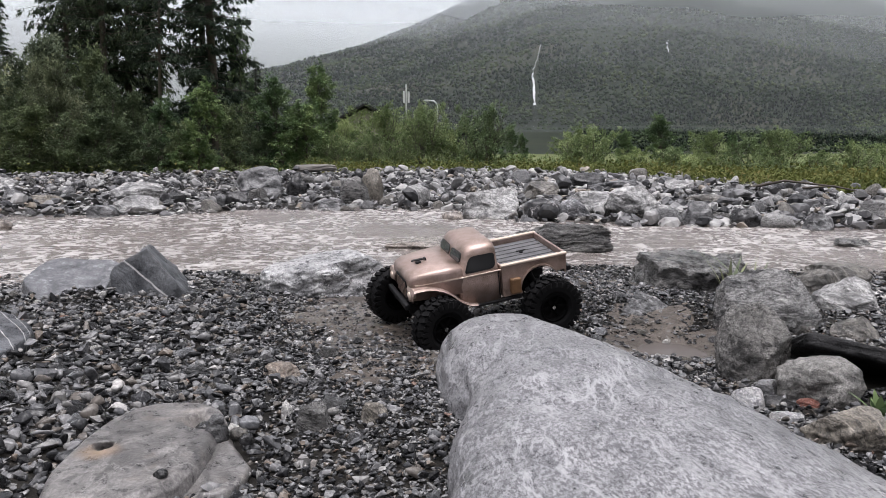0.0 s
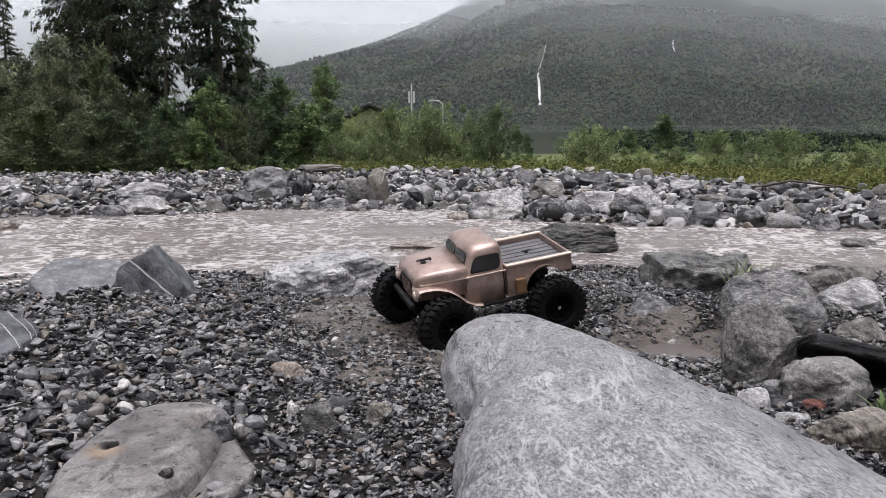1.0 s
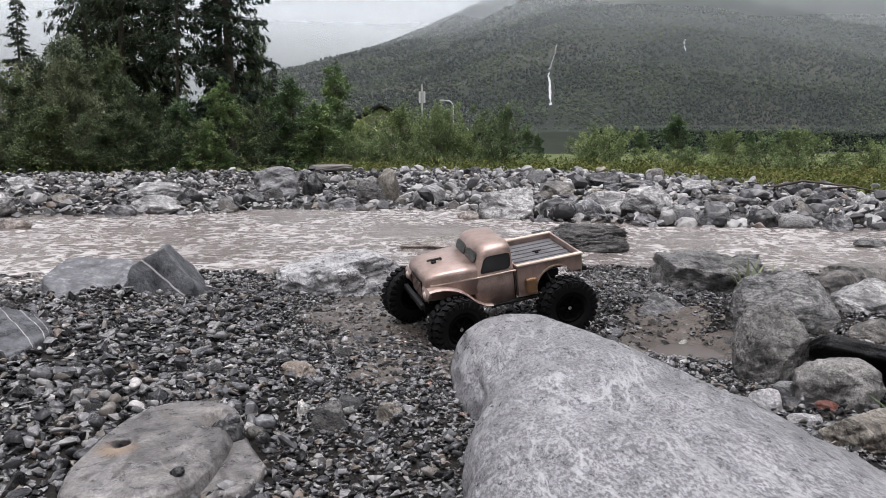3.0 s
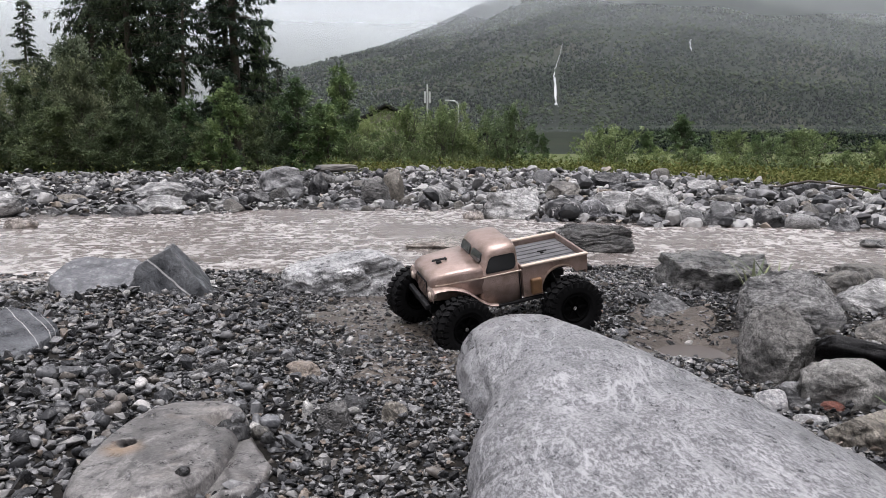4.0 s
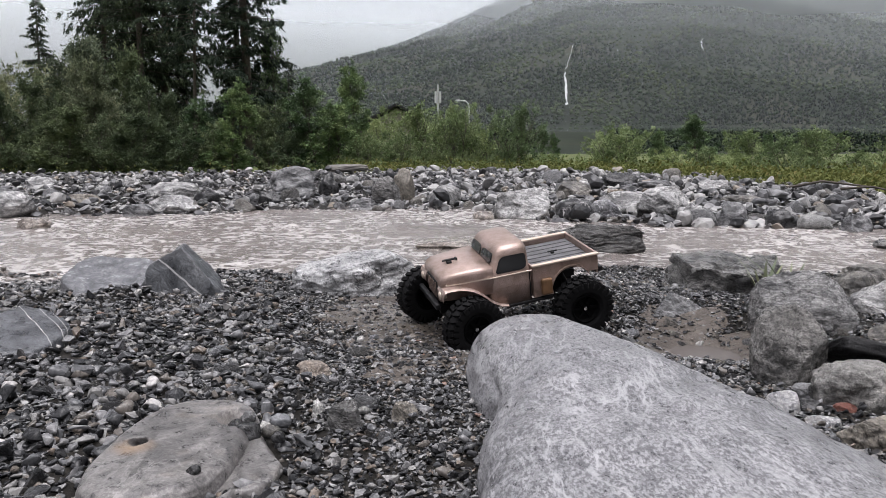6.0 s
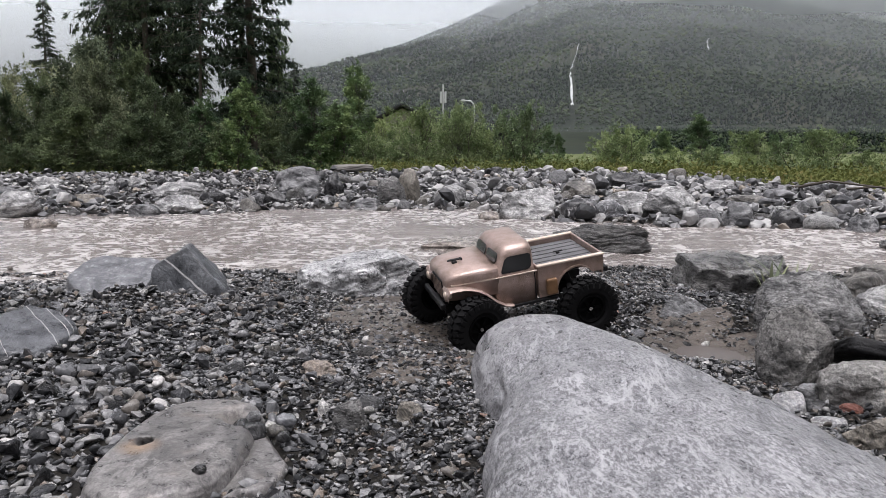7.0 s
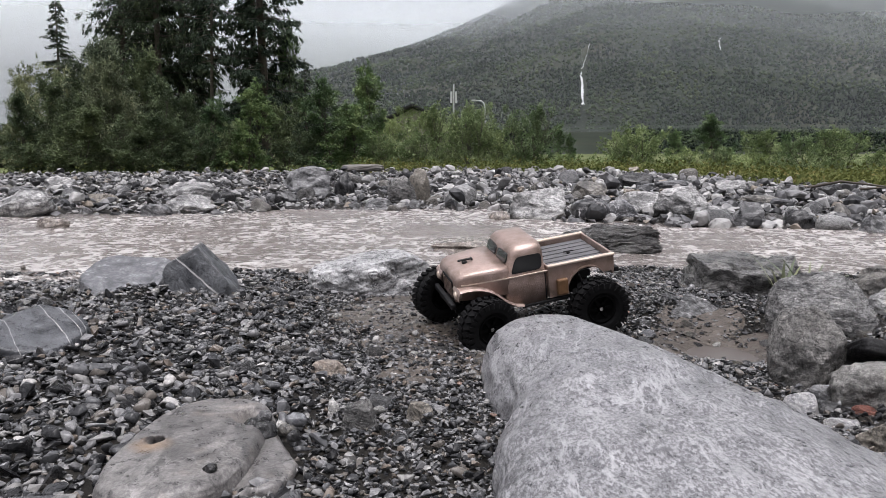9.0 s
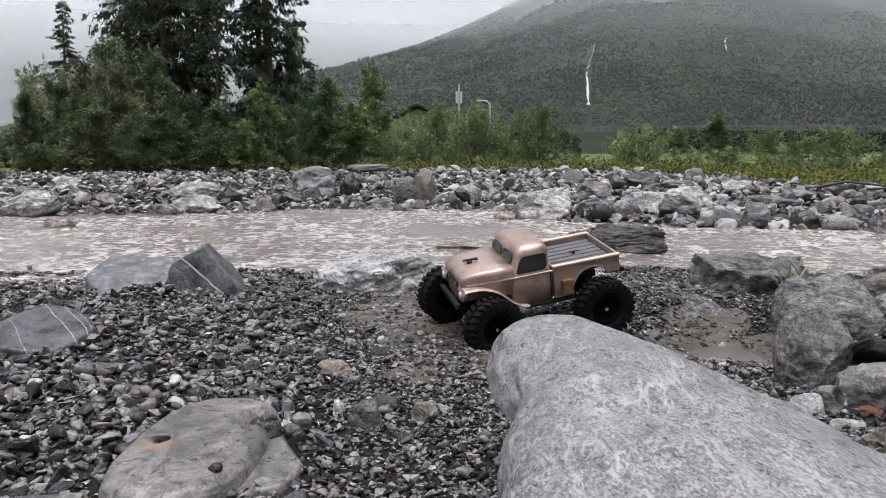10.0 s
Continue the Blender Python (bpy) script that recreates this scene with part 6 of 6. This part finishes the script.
        for q in (0.28, 0.72):
            e = p0.lerp(p1, q)
            top = Vector((e.x * 0.86, e.y * 0.8, 0.128))
            v, f = tube_arrays([e, e.lerp(top, 0.35), e.lerp(top, 0.36), top], [0.004, 0.004, 0.0075, 0.0075], 8)
            part("shock_absorber", mesh_np("shock_absorber", v, f, BLACK), None, t)
            v, f = tube_arrays([e - Vector((0, 0, 0.006)), Vector((e.x * 0.25, e.y * 0.5, 0.092))], [0.0035, 0.0035], 6)
            part("link_arm", mesh_np("link_arm", v, f, BLACK), None, t)
    return t


truck()


# ---- small things ----
def waterfall(u0, u1, d0, d1, width, seed, label):
    """White water running down the mountain side between two distances."""
    r = np.random.default_rng(seed)
    n = 26
    k = np.linspace(0, 1, n)
    d = d0 + (d1 - d0) * k
    u = u0 + (u1 - u0) * k + np.cumsum(r.normal(0, 0.0006, n))
    z = slope_z(u, d) + 1.0 + fractal(np.stack([u * d, d, slope_z(u, d)], 1) * 0.006, 4, 3) * 16 * np.clip((d - 700) / 500, 0, 1) + 2
    w = width * r.uniform(0.15, 1.0, n) * (0.5 + 0.5 * k)
    v = np.stack([np.stack([u * d - w / 2, d - 5, z], 1), np.stack([u * d, d - 6, z + 0.8], 1), np.stack([u * d + w / 2, d - 5, z], 1)], 1).reshape(-1, 3)
    i = np.arange(n - 1) * 3
    f = np.concatenate([np.stack([i + j, i + j + 1, i + j + 4, i + j + 3], 1) for j in (0, 1)])
    tagged(new("waterfall", mesh_np("waterfall", v, f, FALL)), label, "waterfall")


waterfall(0.1475, 0.1395, 860, 778, 0.35, 1, "thin white waterfall high on the forested mountain")
waterfall(0.1390, 0.1415, 768, 688, 3.8, 2, "white waterfall dropping through mountain woods")
waterfall(0.3005, 0.3025, 835, 800, 0.5, 3, "small white cascade on the mountain pasture")

hut = thing("hut", "grey-roofed old hut half hidden behind willow bushes", "hut", pose(-2.34, 40.0, -0.93, 0, 0, 90))
hut.scale = (1.4, 1.4, 1.4)
part("wall", boxed(-1.5, 1.5, -1.2, 1.2, -0.4, 1.75, bevel=0.02), PLASTER, hut)
for s in (1, -1):
    part("roof", plate([(-1.8, s * 1.55, 1.62), (1.8, s * 1.55, 1.62), (1.8, 0, 2.45), (-1.8, 0, 2.45)], (0, s * 0.4, 1), 0.07), ROOF, hut)
part("gable", plate([(-1.49, -1.2, 1.74), (-1.49, 1.2, 1.74), (-1.49, 0, 2.38)], (1, 0, 0), 0.1), PLASTER, hut)
part("gable", plate([(1.39, -1.2, 1.74), (1.39, 1.2, 1.74), (1.39, 0, 2.38)], (1, 0, 0), 0.1), PLASTER, hut)
part("door", boxed(-0.4, 0.4, -1.24, -1.203, -0.6, 1.4, bevel=0.01), BARK, hut, "dark wooden hut door")

mast = thing("mast", "pale steel mast with two white panels beyond the bushes", "mast", pose(-1.0, 80.0, -0.3))
v, f = tube_arrays([(0, 0, 0), (0, 0, 4), (0, 0, 7.2)], [0.11, 0.09, 0.07], 8)
part("pole", mesh_np("pole", v, f, STEEL), None, mast)
for s in (1, -1):
    part("panel", boxed(s * 0.22 - 0.1, s * 0.22 + 0.1, -0.14, -0.06, 5.4, 6.5, bevel=0.02), FALL, mast, "white upright panel")

lamp = thing("street_lamp", "galvanised street lamp with a curved arm", "street lamp", pose(1.75, 70.0, -0.3))
v, f = tube_arrays([(0, 0, 0), (0, 0, 4.4), (-0.05, 0, 4.75), (-0.3, 0, 5.0), (-0.7, 0, 5.05)], [0.08, 0.06, 0.05, 0.05, 0.045], 8)
part("pole", mesh_np("pole", v, f, STEEL), None, lamp)
part("lamp_head", boxed(-1.15, -0.65, -0.12, 0.12, 4.98, 5.10, bevel=0.03), STEEL, lamp)

sv, sf = stone_shape(5, 71, 7, 1, 0.12, 4, (), 0.05)
ob = new("concrete_slab", mesh_np("concrete_slab", sv * (0.36, 0.24, 0.055), sf, CONCRETE))
ob.matrix_basis = pose(-1.62, 13.3, float(ground_z(-1.62, 13.3)) + 0.13, 3, -2, 8)
tagged(ob, "flat weathered concrete slab on top of the gravel bank", "slab")


def tuft(name, x, y, z, blades, length, width, seed, mat, label, spread=0.5, category="plant"):
    """Long bent leaves that rise from one root, each a leaf of its own."""
    r = np.random.default_rng(seed)
    t = thing(name, label, category, pose(x, y, z))
    for b in range(blades):
        az = r.uniform(0, 2 * math.pi)
        L, lean = length * r.uniform(0.6, 1.1), spread * r.uniform(0.3, 1.2)
        k = np.linspace(0, 1, 7)
        out, up = L * lean * k ** 1.5, L * (k - 0.25 * lean * k ** 2)
        w = width * np.sin(math.pi * np.clip(0.12 + 0.88 * k, 0, 1)) ** 0.8 * 0.5
        c = np.stack([out * math.cos(az), out * math.sin(az), up], 1)
        sd = np.array([-math.sin(az), math.cos(az), 0])
        v = np.stack([c - sd * w[:, None], c + np.array([0, 0, -0.15]) * w[:, None], c + sd * w[:, None]], 1).reshape(-1, 3)
        i = np.arange(6) * 3
        f = np.concatenate([np.stack([i + j, i + j + 1, i + j + 4, i + j + 3], 1) for j in (0, 1)])
        part("leaf", mesh_np("leaf", v, f, mat), None, t)
    return t


tuft("willow_shoot", 0.80, 2.05, 0.0, 7, 0.19, 0.011, 3, LEAF["alder"], "young green shoot growing beside a dark ledge of rock", 0.5)
tuft("grass_tuft", 0.865, 2.06, 0.0, 8, 0.16, 0.007, 4, LEAF["alder"], "small tuft of green grass between boulders", 0.7)
tuft("broadleaf_weed", 0.682, 1.155, 0.0, 16, 0.052, 0.013, 5, LEAF["birch"], "small green weed with narrow leaves between cobbles", 0.7)


def branch(pts, radius, label):
    v, f = tube_arrays(pts, np.linspace(radius, radius * 0.4, len(pts)), 6)
    tagged(new("branch", mesh_np("branch", v, f, BARK)), label, "branch")


def on_bank(x, y, up):
    return (x, y, float(ground_z(x, y)) + up)


branch([on_bank(3.6, 8.7, 0.06), on_bank(3.9, 8.6, 0.13), on_bank(4.25, 8.4, 0.10), on_bank(4.6, 8.2, 0.05)], 0.018, "bare grey branch lying on the cobble bank")
branch([on_bank(3.9, 8.2, 0.08), on_bank(4.15, 8.05, 0.12), on_bank(4.4, 7.8, 0.06)], 0.014, "thin bare branch lying among cobbles")

# pale pebbles that stand out from the dark gravel
PEBBLES = [mesh_np("pebble", *stone_shape(2, 500 + i, 2.3, 1, 0.08, 3), ROCK[k]) for i, k in enumerate(("white", "marble2", "tan", "beige", "white", "grey"))]
TONE = ("small white pebble lying on dark gravel", "small white veined pebble on dark gravel", "small tan pebble lying on dark gravel", "small beige pebble on dark gravel", "rounded white quartz pebble on gravel", "rounded grey pebble on dark gravel")
pr = np.random.default_rng(77)
made = 0
while made < 90:
    y = math.sqrt(pr.uniform(0.95 ** 2, 2.5 ** 2))
    x = pr.uniform(-0.57, 0.35) * y
    if not clear_of_rocks(np.array([x]), np.array([y]), 1.1)[0]:
        continue
    w, i = float(pr.uniform(0.010, 0.021)) * (1.0 if y < 1.5 else 1.25), int(pr.integers(6))
    ob = new("pebble", PEBBLES[i])
    ob.matrix_basis = pose(x, y, float(ground_z(x, y)) + 0.009, pr.uniform(-20, 20), pr.uniform(-20, 20), pr.uniform(0, 360)) @ Matrix.Diagonal((w / 2, w * 0.4, w * 0.3, 1))
    tagged(ob, TONE[i], "pebble", "pale pebbles on the gravel")
    made += 1
# larger stones lying loose in the near gravel
STONES = [mesh_np("stone", *stone_shape(3, 600 + i, 2.6, 3, 0.10, 4), ROCK[k]) for i, k in enumerate(("grey", "black", "smooth", "beigegrey", "darkwet"))]
LOOK = ("flat grey stone lying in the gravel", "black wet stone lying in the gravel", "smooth blue-grey stone in the gravel", "brownish grey stone in the gravel", "dark layered stone in the gravel")
made = 0
while made < 110:
    y = math.sqrt(pr.uniform(0.93 ** 2, 2.7 ** 2))
    x = pr.uniform(-0.57, 0.5) * y
    if not clear_of_rocks(np.array([x]), np.array([y]), 1.1)[0]:
        continue
    w, i = float(pr.uniform(0.026, 0.050)), int(pr.integers(5))
    ob = new("stone", STONES[i])
    ob.matrix_basis = pose(x, y, float(ground_z(x, y)) + 0.006, pr.uniform(-22, 22), pr.uniform(-22, 22), pr.uniform(0, 360)) @ Matrix.Diagonal((w / 2, w * 0.36, w * 0.26, 1))
    tagged(ob, LOOK[i], "stone", "loose stones on the gravel")
    made += 1
